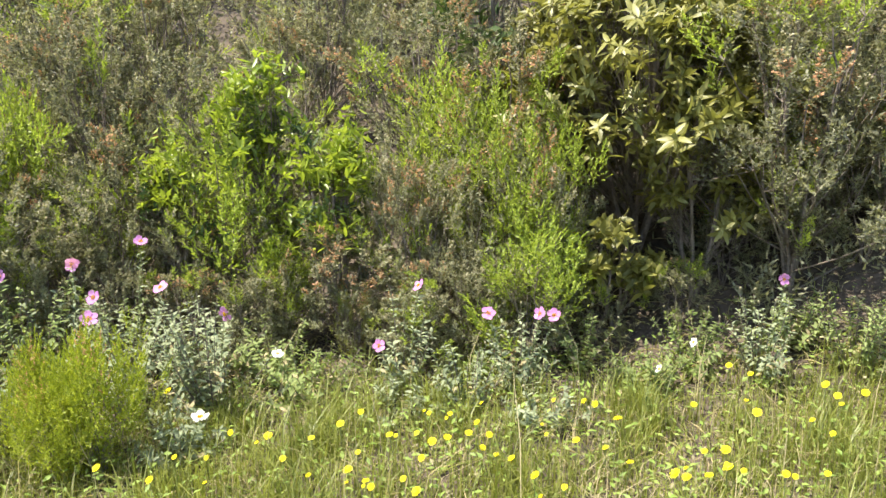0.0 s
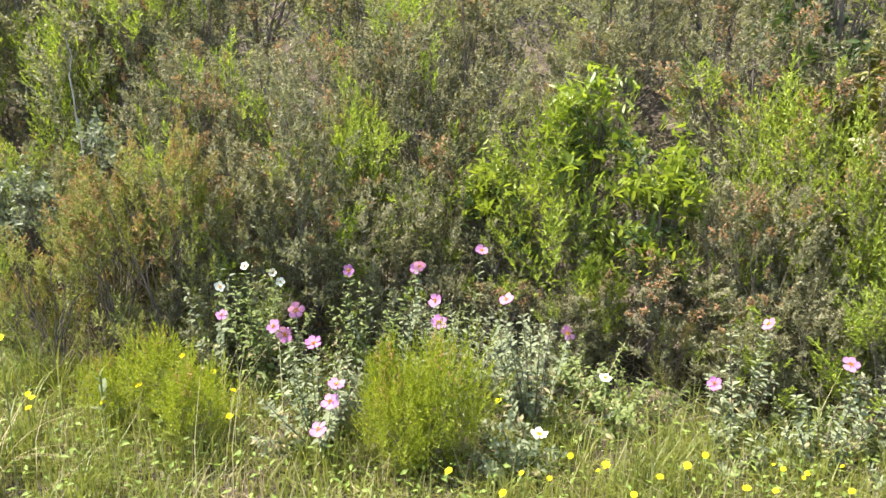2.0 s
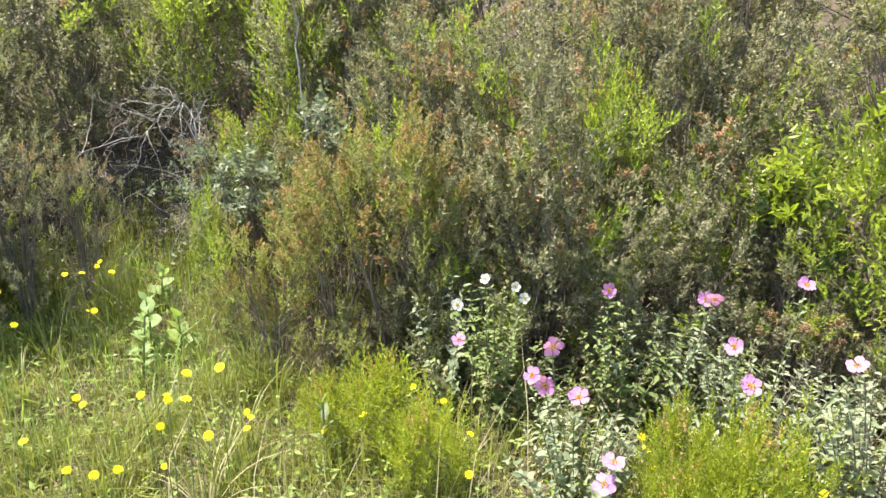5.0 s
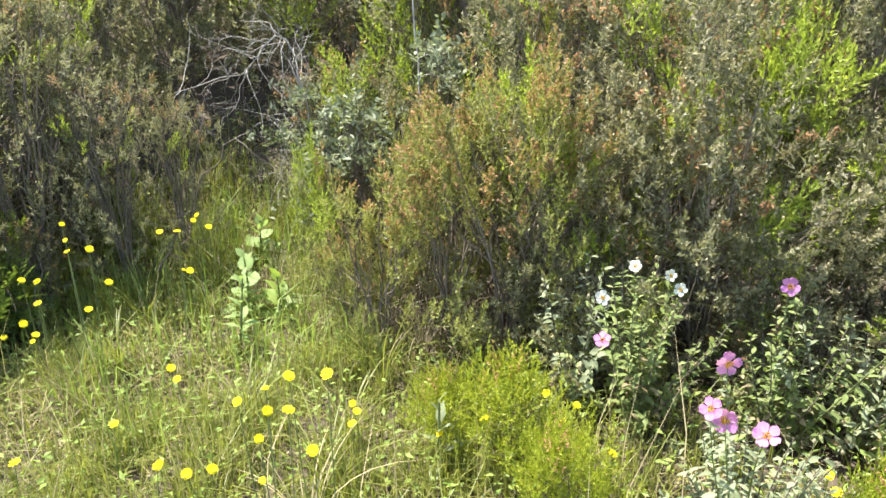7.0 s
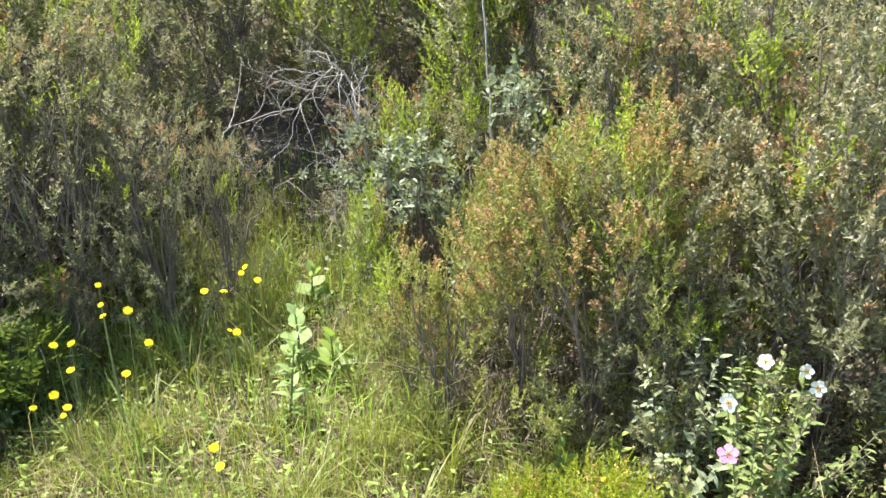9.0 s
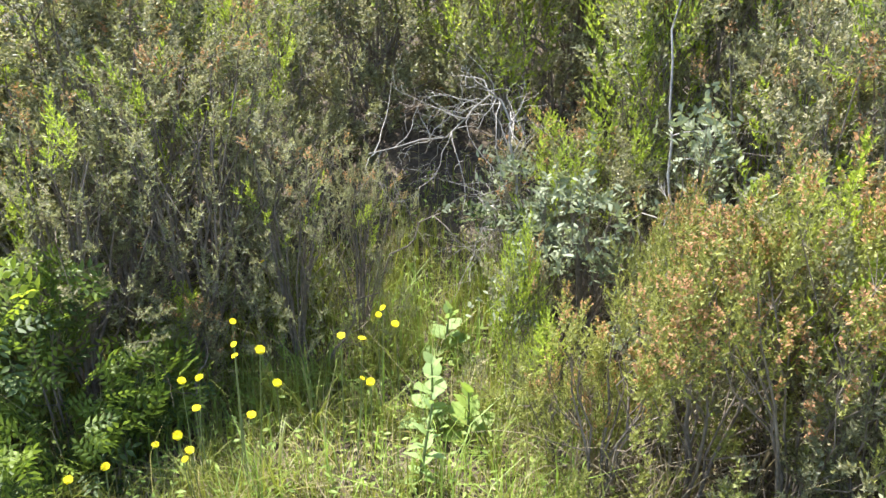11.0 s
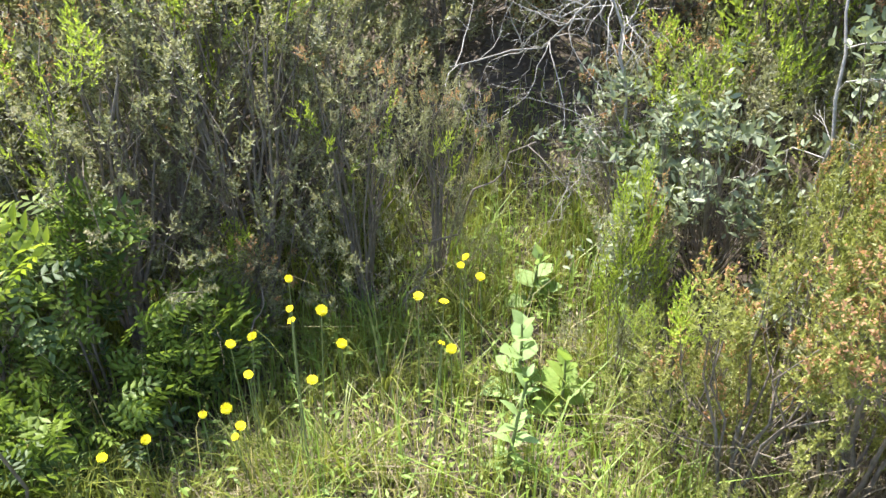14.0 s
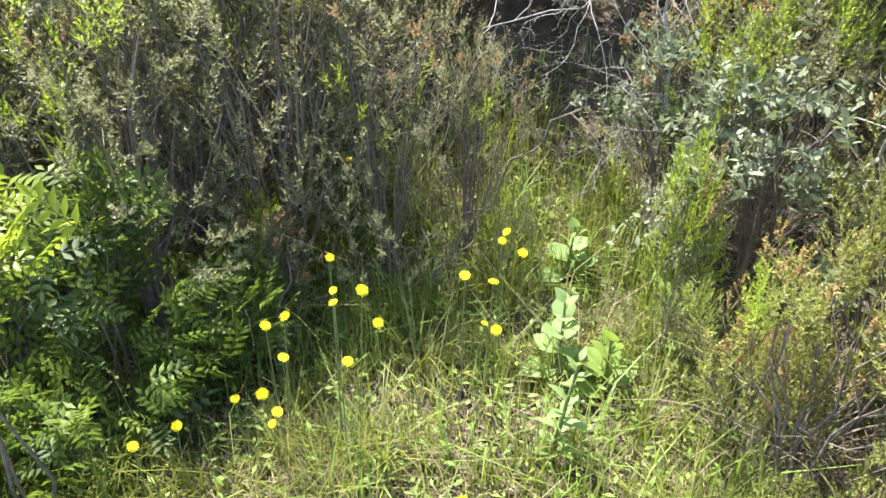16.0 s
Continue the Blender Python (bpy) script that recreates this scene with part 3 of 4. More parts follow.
# lower front skirt of the large shrub, added as a separate plant
leafy_shrub("strawberry_tree", "spreading olive-yellow shrub with whorls of leathery leaves", "shrub", 1.26, 3.52, 1.16, 0.36, 210, 12, 0.076, leaf_shape(0.31, 0.2, 0.25), M_ARBUTUS, M_ARBUTUS, 60, 4, 0.010, True, 150, shade_share=0.0, low=0.36, clump=4, tuft=0.22)
leafy_shrub("strawberry_tree", "low leafy sucker with whorls of yellow-green leaves", "shrub", 0.84, 3.40, 0.66, 0.24, 50, 12, 0.080, leaf_shape(0.36, 0.2, 0.2), M_ARBUTUS, M_ARBUTUS, 66, 3, 0.008, True, 120, shade_share=0.0)
leafy_shrub("dark_evergreen_shrub", "dark green glossy evergreen shrub in shade", "shrub", 0.38, 4.55, 2.0, 0.60, 200, 14, 0.075, KITE, M_DARKLEAF, M_DARKLEAF, 67, 4, 0.02, parts=60, shade_share=0.0, low=0.15)
leafy_shrub("dark_evergreen_shrub", "dark green glossy evergreen shrub in shade", "shrub", 1.75, 4.75, 2.0, 0.70, 200, 14, 0.065, KITE, M_DARKLEAF, M_DARKLEAF, 68, 4, 0.02, parts=0, shade_share=0.0, low=0.15)
leafy_shrub("silver_shrub", "grey-green olive-leaved shrub with silvery small leaves", "shrub", -3.62, 2.84, 1.02, 0.27, 120, 13, 0.034, OVAL, M_SILVER, M_SILVER, 69, 4, 0.011, parts=200, shade_share=0.0)
leafy_shrub("silver_shrub", "grey-green olive-leaved shrub with silvery small leaves", "shrub", -3.22, 2.98, 1.22, 0.28, 120, 13, 0.036, OVAL, M_SILVER, M_SILVER, 70, 4, 0.011, parts=150, shade_share=0.0)
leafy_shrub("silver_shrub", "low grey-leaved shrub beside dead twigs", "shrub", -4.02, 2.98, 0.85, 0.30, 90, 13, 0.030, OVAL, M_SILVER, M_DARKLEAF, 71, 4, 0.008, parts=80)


def pinnate_shape():
    """A leaf with a stalk and paired leaflets, one unit long."""
    g = Geo()
    v, f = KITE
    tube(g, [(0, 0, 0), (0, 0.5, 0.02), (0, 1, -0.03)], (0.012, 0.010, 0.006), 3)
    for k in range(4):
        for side in (-1, 1):
            y = 0.22 + 0.21 * k
            a = side * radians(62)
            R = np.array(((math.cos(a), math.sin(a), 0), (-math.sin(a), math.cos(a), 0), (0, 0, 1)))
            g.add((v * 0.36) @ R.T + (0, y, 0.0), f)
    g.add(v * 0.34 + (0, 0.98, 0), f)
    return np.concatenate(g.v), np.concatenate(g.f)


PINNATE = pinnate_shape()
# lime colour on one mastic paints in backlight; dark lower leaflets paint shade
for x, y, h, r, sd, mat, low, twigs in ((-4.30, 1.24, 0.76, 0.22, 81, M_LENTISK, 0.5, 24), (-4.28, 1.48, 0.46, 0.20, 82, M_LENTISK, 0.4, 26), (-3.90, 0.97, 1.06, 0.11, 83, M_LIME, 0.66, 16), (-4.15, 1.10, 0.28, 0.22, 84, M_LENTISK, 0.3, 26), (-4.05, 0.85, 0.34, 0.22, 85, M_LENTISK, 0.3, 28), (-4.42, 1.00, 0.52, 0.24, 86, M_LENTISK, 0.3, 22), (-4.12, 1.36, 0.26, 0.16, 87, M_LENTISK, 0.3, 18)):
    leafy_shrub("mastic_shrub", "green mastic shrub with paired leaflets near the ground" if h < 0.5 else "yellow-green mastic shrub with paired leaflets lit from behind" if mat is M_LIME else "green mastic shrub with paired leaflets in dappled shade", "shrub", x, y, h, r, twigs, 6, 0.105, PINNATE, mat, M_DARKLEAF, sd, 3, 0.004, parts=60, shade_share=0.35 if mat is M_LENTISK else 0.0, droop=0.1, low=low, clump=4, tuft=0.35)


# ---- rock roses ----
def petal_mesh(mat):
    g = Geo()
    rows, cols = 5, 5
    v = []
    for r in range(rows):
        s = r / (rows - 1)
        w = (0.07, 0.22, 0.40, 0.47, 0.30)[r]
        for c in range(cols):
            q = c / (cols - 1) * 2 - 1
            v.append((w * q, s * (1.0 - 0.10 * q * q * s), 0.10 * s * s + 0.11 * math.sin(6 * q + 5 * s) * s + 0.05 * math.sin(11 * q - 3 * s) * s))
    i, j = np.meshgrid(np.arange(rows - 1), np.arange(cols - 1), indexing="ij")
    q = np.stack([i * cols + j, i * cols + j + 1, (i + 1) * cols + j + 1, (i + 1) * cols + j], -1).reshape(-1, 4)
    return g.add(v, np.concatenate([q[:, :3], q[:, [0, 2, 3]]])).mesh("petal", mat)


def boss_mesh():
    """The tuft of stamens and the green calyx under it."""
    g = Geo()
    rng = np.random.default_rng(3)
    n = 40
    a, rad = rng.random(n) * 2 * np.pi, np.sqrt(rng.random(n)) * 0.36
    for k in range(n):
        b = np.array((rad[k] * 0.6 * math.cos(a[k]), rad[k] * 0.6 * math.sin(a[k]), 0.02))
        t = np.array((rad[k] * math.cos(a[k]), rad[k] * math.sin(a[k]), 0.22 - rad[k] * 0.3))
        tube(g, (b, t, t + (0, 0, 0.05)), (0.02, 0.02, 0.045), 3)
    return g.mesh("stamens", M_STAMEN)


PETAL_PINK, PETAL_WHITE, BOSS = petal_mesh(M_PINK), petal_mesh(M_WHITE), boss_mesh()
SAGE_LEAF = leaf_shape(0.40, 0.3, 0.25, 0.45, 0.02)


def bud_mesh():
    """A closed flower bud on a short stalk."""
    g = Geo()
    tube(g, ((0, 0, -1.5), (0, 0, 0), (0, 0, 0.35), (0, 0, 0.9), (0, 0, 1.4), (0, 0, 1.7)), (0.12, 0.16, 0.50, 0.62, 0.35, 0.05), 6)
    return g.mesh("bud", M_BEIGE)


BUD = bud_mesh()


def rock_rose(label, x, y, height, spread, branches, seed, mat, flowers=(), petals=None, radius=0.030, pairs=17, leaf_len=0.038, parts=60, dry=0.16):
    """Ascending downy branches with paired leaves; the flowers stand at given places (world)."""
    rng = np.random.default_rng(seed)
    root = thing("rock_rose", x, y, label, "shrub", "rock roses")
    base = np.array(root.matrix_basis.translation)
    ends = crown(rng, height, spread * 1.15, branches, 0.9, 0.22)
    ends = [(e, None) for e in ends] + [(np.array(fl) - base, fl) for fl in flowers]
    P, D, N, S = [], [], [], []
    for e, fl in ends:
        g = Geo()
        foot = np.array((e[0], e[1], 0)) * 0.12
        pl = np.array([foot, foot * 0.5 + e * (0.35, 0.35, 0.32), e * (0.78, 0.78, 0.72) + rng.normal(0, 0.012, 3), e - (0, 0, 0.012)])
        t = np.linspace(0, 1, 9)[:, None]
        curve = (1 - t) ** 3 * pl[0] + 3 * t * (1 - t) ** 2 * pl[1] + 3 * t * t * (1 - t) * pl[2] + t ** 3 * pl[3]
        tube(g, curve, np.linspace(0.0035, 0.0012, 9), 4)
        part("branch", g.mesh("branch", M_BARK if fl is None else M_GREENSTEM), root)
        if fl is None and rng.random() < 0.22 and e[2] > height * 0.6:
            part("bud", BUD, root, "closed brownish bud").matrix_basis = Matrix.Translation(e + (0, 0, 0.008)) @ pose(0, 0, 0, rng.normal(0, 25), rng.normal(0, 25), 0) @ Matrix.Scale(0.008, 4)
        n = pairs if fl is None else pairs + 3
        u = 0.18 + 0.80 * (np.arange(n) + rng.random(n) * 0.6) / n
        p, d = along(curve, u)
        a1 = unit(np.cross(d, (0.2, 0.4, 0.9) + rng.normal(0, 0.2, (n, 3))))
        a2 = np.cross(d, a1)
        turn = (np.arange(n) % 2 * np.pi / 2 + rng.normal(0, 0.3, n))[:, None]
        o = a1 * np.cos(turn) + a2 * np.sin(turn)
        for sgn in (1, -1):
            P.append(p); D.append(unit(sgn * o + d * 0.55 + rng.normal(0, 0.30, (n, 3))))
            N.append(unit(d + UP * 0.5 + rng.normal(0, 0.45, (n, 3)))); S.append(leaf_len * rng.uniform(0.45, 1.25, n) * (1.15 - 0.45 * u))
        if fl is not None and petals is not None:
            face = unit(unit(np.array((-1.4, 0.5, 1.3)) - np.array(fl)) * 0.8 + UP * 0.40 + rng.normal(0, 0.40, 3))
            flower = part("flower", BOSS, root, "open flower with a tuft of orange stamens")
            flower.matrix_basis = Matrix.Translation(e) @ Vector(face).to_track_quat("Z", "Y").to_matrix().to_4x4() @ Matrix.Scale(radius * rng.uniform(0.72, 0.95), 4)
            spin, shut = rng.random() * 72, rng.uniform(-4, 14)
            for k in range(5):
                pt = part("petal", petals, flower)
                pt.matrix_basis = pose(0, 0, 0, 0, 0, spin + 72 * k + rng.normal(0, 5)) @ pose(0, 0.10, 0, shut + rng.normal(0, 6), rng.normal(0, 6), 0)
    P, D, N, S = (np.concatenate(a) for a in (P, D, N, S))
    roll = rng.random(len(P))
    order = np.argsort(P[:, 1])
    near = np.zeros(len(P), bool)
    near[order[: parts * 4: 4]] = True
    dead = (roll < dry) & (P[:, 2] < height * 0.5)
    for pick, m, nm in ((~near & ~dead, mat, "foliage"), (~near & dead, M_DRY, "withered_foliage")):
        if pick.any():
            g = Geo()
            scatter(g, SAGE_LEAF, P[pick], D[pick], N[pick], S[pick])
            part(nm, g.mesh(nm, m), root, kind="stuff")
    leaf_parts("leaf", [Geo().add(*SAGE_LEAF).mesh("leaf", mat)], root, P[near], D[near], N[near], S[near])
    return root


PINKROSE, WHITEROSE, BARE = "grey-green downy rock rose bush with open pink flowers", "rock rose bush with small white flowers and sage-green leaves", "sprawling grey-green rock rose bush without open flowers"
rock_rose(WHITEROSE, -2.14, 2.62, 0.56, 0.26, 34, 101, M_GREENSAGE, ((-2.12, 2.51, 0.60), (-2.14, 2.36, 0.55), (-2.06, 2.62, 0.55), (-2.03, 2.63, 0.51)), PETAL_WHITE, 0.022)
rock_rose(PINKROSE, -2.35, 2.60, 0.58, 0.16, 16, 102, M_SAGE, ((-2.11, 2.32, 0.45),), PETAL_PINK, 0.030)
rock_rose(PINKROSE, -1.76, 2.82, 0.52, 0.22, 28, 103, M_GREENSAGE, ((-1.765, 2.75, 0.553), (-1.43, 2.67, 0.61)), PETAL_PINK, 0.029)
rock_rose(PINKROSE, -1.30, 2.72, 0.52, 0.26, 30, 104, M_SAGE, ((-1.16, 2.68, 0.70), (-1.316, 2.58, 0.51), (-1.23, 2.36, 0.50), (-1.00, 2.43, 0.59)), PETAL_PINK, 0.031)
rock_rose(PINKROSE, -0.92, 2.62, 0.55, 0.30, 38, 105, M_SAGE, ((-0.775, 2.41, 0.497),), PETAL_PINK, 0.032)
rock_rose(PINKROSE, -1.66, 2.25, 0.40, 0.26, 34, 106, M_SAGE, ((-1.72, 2.06, 0.53), (-1.77, 2.30, 0.51), (-1.63, 2.17, 0.44), (-1.70, 2.10, 0.49), (-1.48, 2.04, 0.36), (-1.49, 2.01, 0.31), (-1.52, 1.98, 0.22)), PETAL_PINK, 0.032)
rock_rose(PINKROSE, -0.18, 2.82, 0.50, 0.13, 15, 107, M_SAGE, ((-0.105, 2.725, 0.50), (-0.268, 2.72, 0.252)), PETAL_PINK, 0.030)
rock_rose(BARE, 0.08, 2.60, 0.34, 0.20, 20, 108, M_SAGE)
rock_rose(PINKROSE, 0.30, 2.80, 0.40, 0.16, 16, 109, M_SAGE, ((0.168, 2.72, 0.384), (0.373, 2.72, 0.379), (0.43, 2.72, 0.372)), PETAL_PINK, 0.034)
rock_rose(WHITEROSE, 0.84, 2.80, 0.24, 0.22, 26, 110, M_GREENSAGE, ((0.858, 2.714, 0.14), (1.02, 2.80, 0.22)), PETAL_WHITE, 0.022)
rock_rose(PINKROSE, 1.32, 2.85, 0.44, 0.16, 18, 111, M_SAGE, ((1.34, 2.75, 0.50),), PETAL_PINK, 0.031)
rock_rose(BARE, 1.72, 2.85, 0.40, 0.24, 26, 112, M_GREENSAGE)
rock_rose(WHITEROSE, -0.58, 2.75, 0.28, 0.26, 30, 113, M_GREENSAGE, ((-0.66, 2.65, 0.25),), PETAL_WHITE, 0.024)
rock_rose(WHITEROSE, -0.95, 2.32, 0.24, 0.20, 22, 114, M_SAGE, ((-0.833, 2.235, 0.19),), PETAL_WHITE, 0.032)
rock_rose(BARE, 1.08, 2.98, 0.30, 0.24, 24, 125, M_GREENSAGE)
rock_rose(BARE, 0.62, 3.10, 0.30, 0.20, 20, 115, M_GREENSAGE)
rock_rose(PINKROSE, -1.62, 2.92, 0.50, 0.28, 24, 116, M_SAGE, ((-1.39, 2.60, 0.64),), PETAL_PINK, 0.030)
rock_rose(BARE, -1.45, 2.98, 0.42, 0.28, 26, 119, M_GREENSAGE)
rock_rose(BARE, -1.05, 2.88, 0.42, 0.26, 28, 120, M_SAGE)
rock_rose(BARE, -0.75, 2.98, 0.34, 0.24, 26, 121, M_GREENSAGE)
rock_rose(BARE, 1.55, 3.05, 0.30, 0.24, 24, 122, M_GREENSAGE)
rock_rose(BARE, 0.10, 2.98, 0.26, 0.20, 18, 123, M_GREENSAGE)
rock_rose(BARE, -2.42, 2.42, 0.22, 0.18, 18, 124, M_GREENSAGE)
rock_rose(BARE, -0.18, 2.58, 0.20, 0.18, 16, 117, M_SAGE)
rock_rose(BARE, 0.35, 2.45, 0.18, 0.20, 16, 118, M_SAGE)


# ---- yellow flowers ----
def daisy_head():
    g, c = Geo(), Geo()
    rng = np.random.default_rng(5)
    v = np.array(((-0.09, 0.12, 0), (0.09, 0.12, 0), (-0.15, 0.7, 0.05), (0.15, 0.7, 0.05), (-0.10, 1.0, 0.03), (0.10, 1.0, 0.03)))
    f = np.array(((0, 1, 3), (0, 3, 2), (2, 3, 5), (2, 5, 4)))
    for row, (count, length, lift) in enumerate(((16, 1.0, 0.12), (11, 0.66, 0.42))):
        for k in range(count):
            a, e = 2 * np.pi * (k + 0.5 * row) / count + rng.normal(0, 0.06), lift + rng.normal(0, 0.08)
            w = v * (1, length, 1)
            w = np.stack([w[:, 0], w[:, 1] * math.cos(e) - w[:, 2] * math.sin(e), w[:, 1] * math.sin(e) + w[:, 2] * math.cos(e) + 0.04 * row], -1)
            g.add(np.stack([w[:, 0] * math.cos(a) - w[:, 1] * math.sin(a), w[:, 0] * math.sin(a) + w[:, 1] * math.cos(a), w[:, 2]], -1), f)
    tube(c, ((0, 0, -0.30), (0, 0, -0.12), (0, 0, 0.10), (0, 0, 0.20)), (0.10, 0.30, 0.30, 0.04), 8)
    return g.mesh("flower_head", M_YELLOW), c.mesh("disc", M_STAMEN)


HEAD, DISC = daisy_head()


def daisy(x, y, z, radius, rng):
    root = thing("yellow_daisy", x, y, "yellow hawkbit flower on a thin stalk in the grass", "flower", "yellow flowers", sink=0.01)
    base = root.matrix_basis.translation
    h = max(z - base.z, 0.05)
    dx, dy = rng.normal(0, 0.02), rng.normal(0, 0.02)
    g = Geo()
    tube(g, ((-dx, -dy, 0), (-dx * 0.2, -dy * 0.4, h * 0.5), (0, 0, h)), (0.0018, 0.0015, 0.0012), 4)
    part("stalk", g.mesh("stalk", M_GREENSTEM), root)
    face = (Vector((-1.6, 0.6, 1.3)) - Vector((x, y, z))).normalized() * 0.7 + Vector((rng.normal(0, 0.32), rng.normal(0, 0.32), 0.8))
    head = part("flower_head", HEAD, root)
    head.matrix_basis = Matrix.Translation((0, 0, h)) @ face.to_track_quat("Z", "Y").to_matrix().to_4x4() @ Matrix.Scale(radius, 4)
    part("disc", DISC, head)


drng = np.random.default_rng(9)
for x, y, z in ((-2.51, 1.58, 0.53), (-2.41, 1.61, 0.56), (-2.46, 1.48, 0.51), (-2.44, 1.52, 0.50), (-2.49, 1.47, 0.43), (-2.42, 1.56, 0.38), (-2.54, 1.46, 0.51), (-2.51, 1.48, 0.30), (-2.18, 2.16, 0.33)):
    daisy(x, y, z, drng.uniform(0.010, 0.015), drng)
for x, y, z in ((-3.98, 1.59, 0.35), (-3.88, 1.54, 0.31), (-3.86, 1.54, 0.32), (-3.80, 1.46, 0.29), (-3.90, 1.42, 0.22), (-3.75, 1.46, 0.24), (-3.77, 1.48, 0.25), (-3.89, 1.28, 0.21), (-3.84, 1.18, 0.24), (-3.80, 1.72, 0.48), (-3.73, 2.02, 0.32), (-3.68, 2.02, 0.33), (-3.69, 1.93, 0.51), (-3.62, 1.96, 0.52)):
    daisy(x, y, z, drng.uniform(0.009, 0.016), drng)
for x, y, z in ((-3.83, 2.21, 0.42), (-3.89, 2.20, 0.46), (-3.87, 2.17, 0.45), (-3.78, 1.64, 0.60), (-3.70, 1.61, 0.57), (-3.73, 1.62, 0.52), (-3.91, 1.81, 0.29), (-3.88, 1.51, 0.41), (-3.89, 1.71, 0.22), (-3.43, 1.76, 0.12), (-4.72, 2.12, 0.40), (-2.73, 1.66, 0.37)):
    daisy(x, y, z, drng.uniform(0.009, 0.016), drng)
for x, y in ((-0.72, 2.19), (-0.61, 2.24), (-0.44, 2.13), (-0.51, 2.02), (-0.36, 2.23), (-0.30, 1.95), (-0.28, 2.04), (-0.24, 1.89), (-0.22, 1.85), (-0.19, 2.17), (-0.13, 1.89), (-0.09, 1.84), (-0.08, 2.01), (-0.05, 2.19), (0.00, 2.15), (0.07, 2.15), (0.10, 2.22), (0.14, 2.19), (0.20, 2.04), (0.26, 1.93), (0.41, 2.09), (0.50, 2.43), (0.53, 2.38), (0.50, 2.07)):
    daisy(x, y, 0.15 + drng.normal(0, 0.012), drng.uniform(0.009, 0.016), drng)
for x, y in ((0.58, 2.25), (0.56, 2.00), (0.68, 1.94), (0.70, 1.90), (0.77, 1.91), (0.88, 2.07), (0.85, 1.97), (1.08, 2.31), (0.98, 1.88), (1.19, 2.63), (1.14, 2.72), (1.42, 2.51), (1.53, 2.44), (1.43, 2.44), (-0.88, 1.91), (-1.07, 1.98)):
    daisy(x, y, 0.15 + drng.normal(0, 0.012), drng.uniform(0.012, 0.018), drng)
for x, y in ((-2.91, 1.43), (-2.81, 1.45), (-2.77, 1.50), (-3.28, 1.70), (-2.70, 1.93), (-2.66, 1.91), (-2.44, 2.37), (-2.39, 2.34), (-2.17, 2.24), (-1.54, 2.48), (-1.46, 2.33), (-1.51, 2.44), (-1.03, 2.47), (-1.89, 2.02), (-2.19, 2.35), (-2.43, 2.01), (-2.34, 2.10), (-2.14, 2.21), (-2.00, 2.21), (-3.15, 1.43), (-2.88, 1.41), (-3.19, 1.18), (-2.66, 1.89)):
    daisy(x, y, 0.19 + drng.normal(0, 0.012), drng.uniform(0.011, 0.016), drng)
for _ in range(45):
    daisy(drng.uniform(-0.9, 1.7), drng.uniform(1.75, 2.5), drng.uniform(0.10, 0.16), drng.uniform(0.006, 0.012), drng)


# ---- large-leaved herbs ----
def rosette_herb(label, x, y, height, leaves, length, shape, mat, seed, upright=0.5):
    """A stalk with large soft leaves up it."""
    rng = np.random.default_rng(seed)
    root = thing("broad_leaved_herb", x, y, label, "plant", "large-leaved herbs")
    g = Geo()
    st = limb(rng, (0, 0, 0), (0.05, 0.02, 1), height, 0.05, 0.1, 5)
    tube(g, st, np.linspace(0.007, 0.003, 6), 6)
    part("stalk", g.mesh("stalk", M_GREENSTEM), root)
    u = np.linspace(0.03, 1.0, leaves)
    p, d = along(st, u)
    az = np.arange(leaves) * 2.4 + rng.normal(0, 0.3, leaves)
    o = np.stack([np.cos(az), np.sin(az), np.zeros(leaves)], -1)
    dd = unit(o * (1.1 - upright * u)[:, None] + UP * (0.15 + upright * u)[:, None] + rng.normal(0, 0.1, (leaves, 3)))
    leaf_parts("leaf", [Geo().add(*shape).mesh("leaf", mat)], root, p, dd, unit(UP + o * -0.2 + rng.normal(0, 0.15, (leaves, 3))), length * rng.uniform(0.75, 1.1, leaves) * (1.1 - 0.6 * u))
    return root


BIGLEAF, ROUNDLEAF = leaf_shape(0.45, 0.3, 0.3, 0.45, 0.015), leaf_shape(0.8, 0.15, 0.15, 0.5, 0.02)
rosette_herb("pale green woolly herb with large soft upright leaves", -3.52, 2.09, 0.36, 20, 0.085, BIGLEAF, M_MULLEIN, 201, 0.7)
rosette_herb("pale green broad-leaved herb in the grass", -3.78, 2.32, 0.30, 13, 0.125, ROUNDLEAF, M_MULLEIN, 202, 0.6)
rosette_herb("pale green broad-leaved herb in the grass", -3.64, 2.38, 0.24, 11, 0.13, ROUNDLEAF, M_HERB, 203, 0.7)
rosette_herb("pale green broad-leaved herb in the grass", -4.10, 2.62, 0.24, 11, 0.12, ROUNDLEAF, M_MULLEIN, 204, 0.6)
rosette_herb("green dock plant with broad leaves under heath", -3.72, 2.72, 0.18, 7, 0.20, BIGLEAF, M_HERB, 205, 0.8)
rosette_herb("young woolly herb with grey-green leaves", -2.45, 2.02, 0.30, 9, 0.10, BIGLEAF, M_SAGE, 206, 0.9)
rosette_herb("leafy green herb low in the grass", -2.62, 2.42, 0.20, 12, 0.08, BIGLEAF, M_HERB, 207, 0.5)
rosette_herb("leafy green herb low in the grass", -2.50, 2.55, 0.22, 12, 0.08, BIGLEAF, M_HERB, 208, 0.5)
rosette_herb("leafy green herb low in the grass", -4.05, 1.12, 0.16, 10, 0.10, ROUNDLEAF, M_HERB, 209, 0.5)
rosette_herb("leafy green herb low in the grass", -4.28, 1.30, 0.18, 10, 0.10, ROUNDLEAF, M_HERB, 210, 0.5)


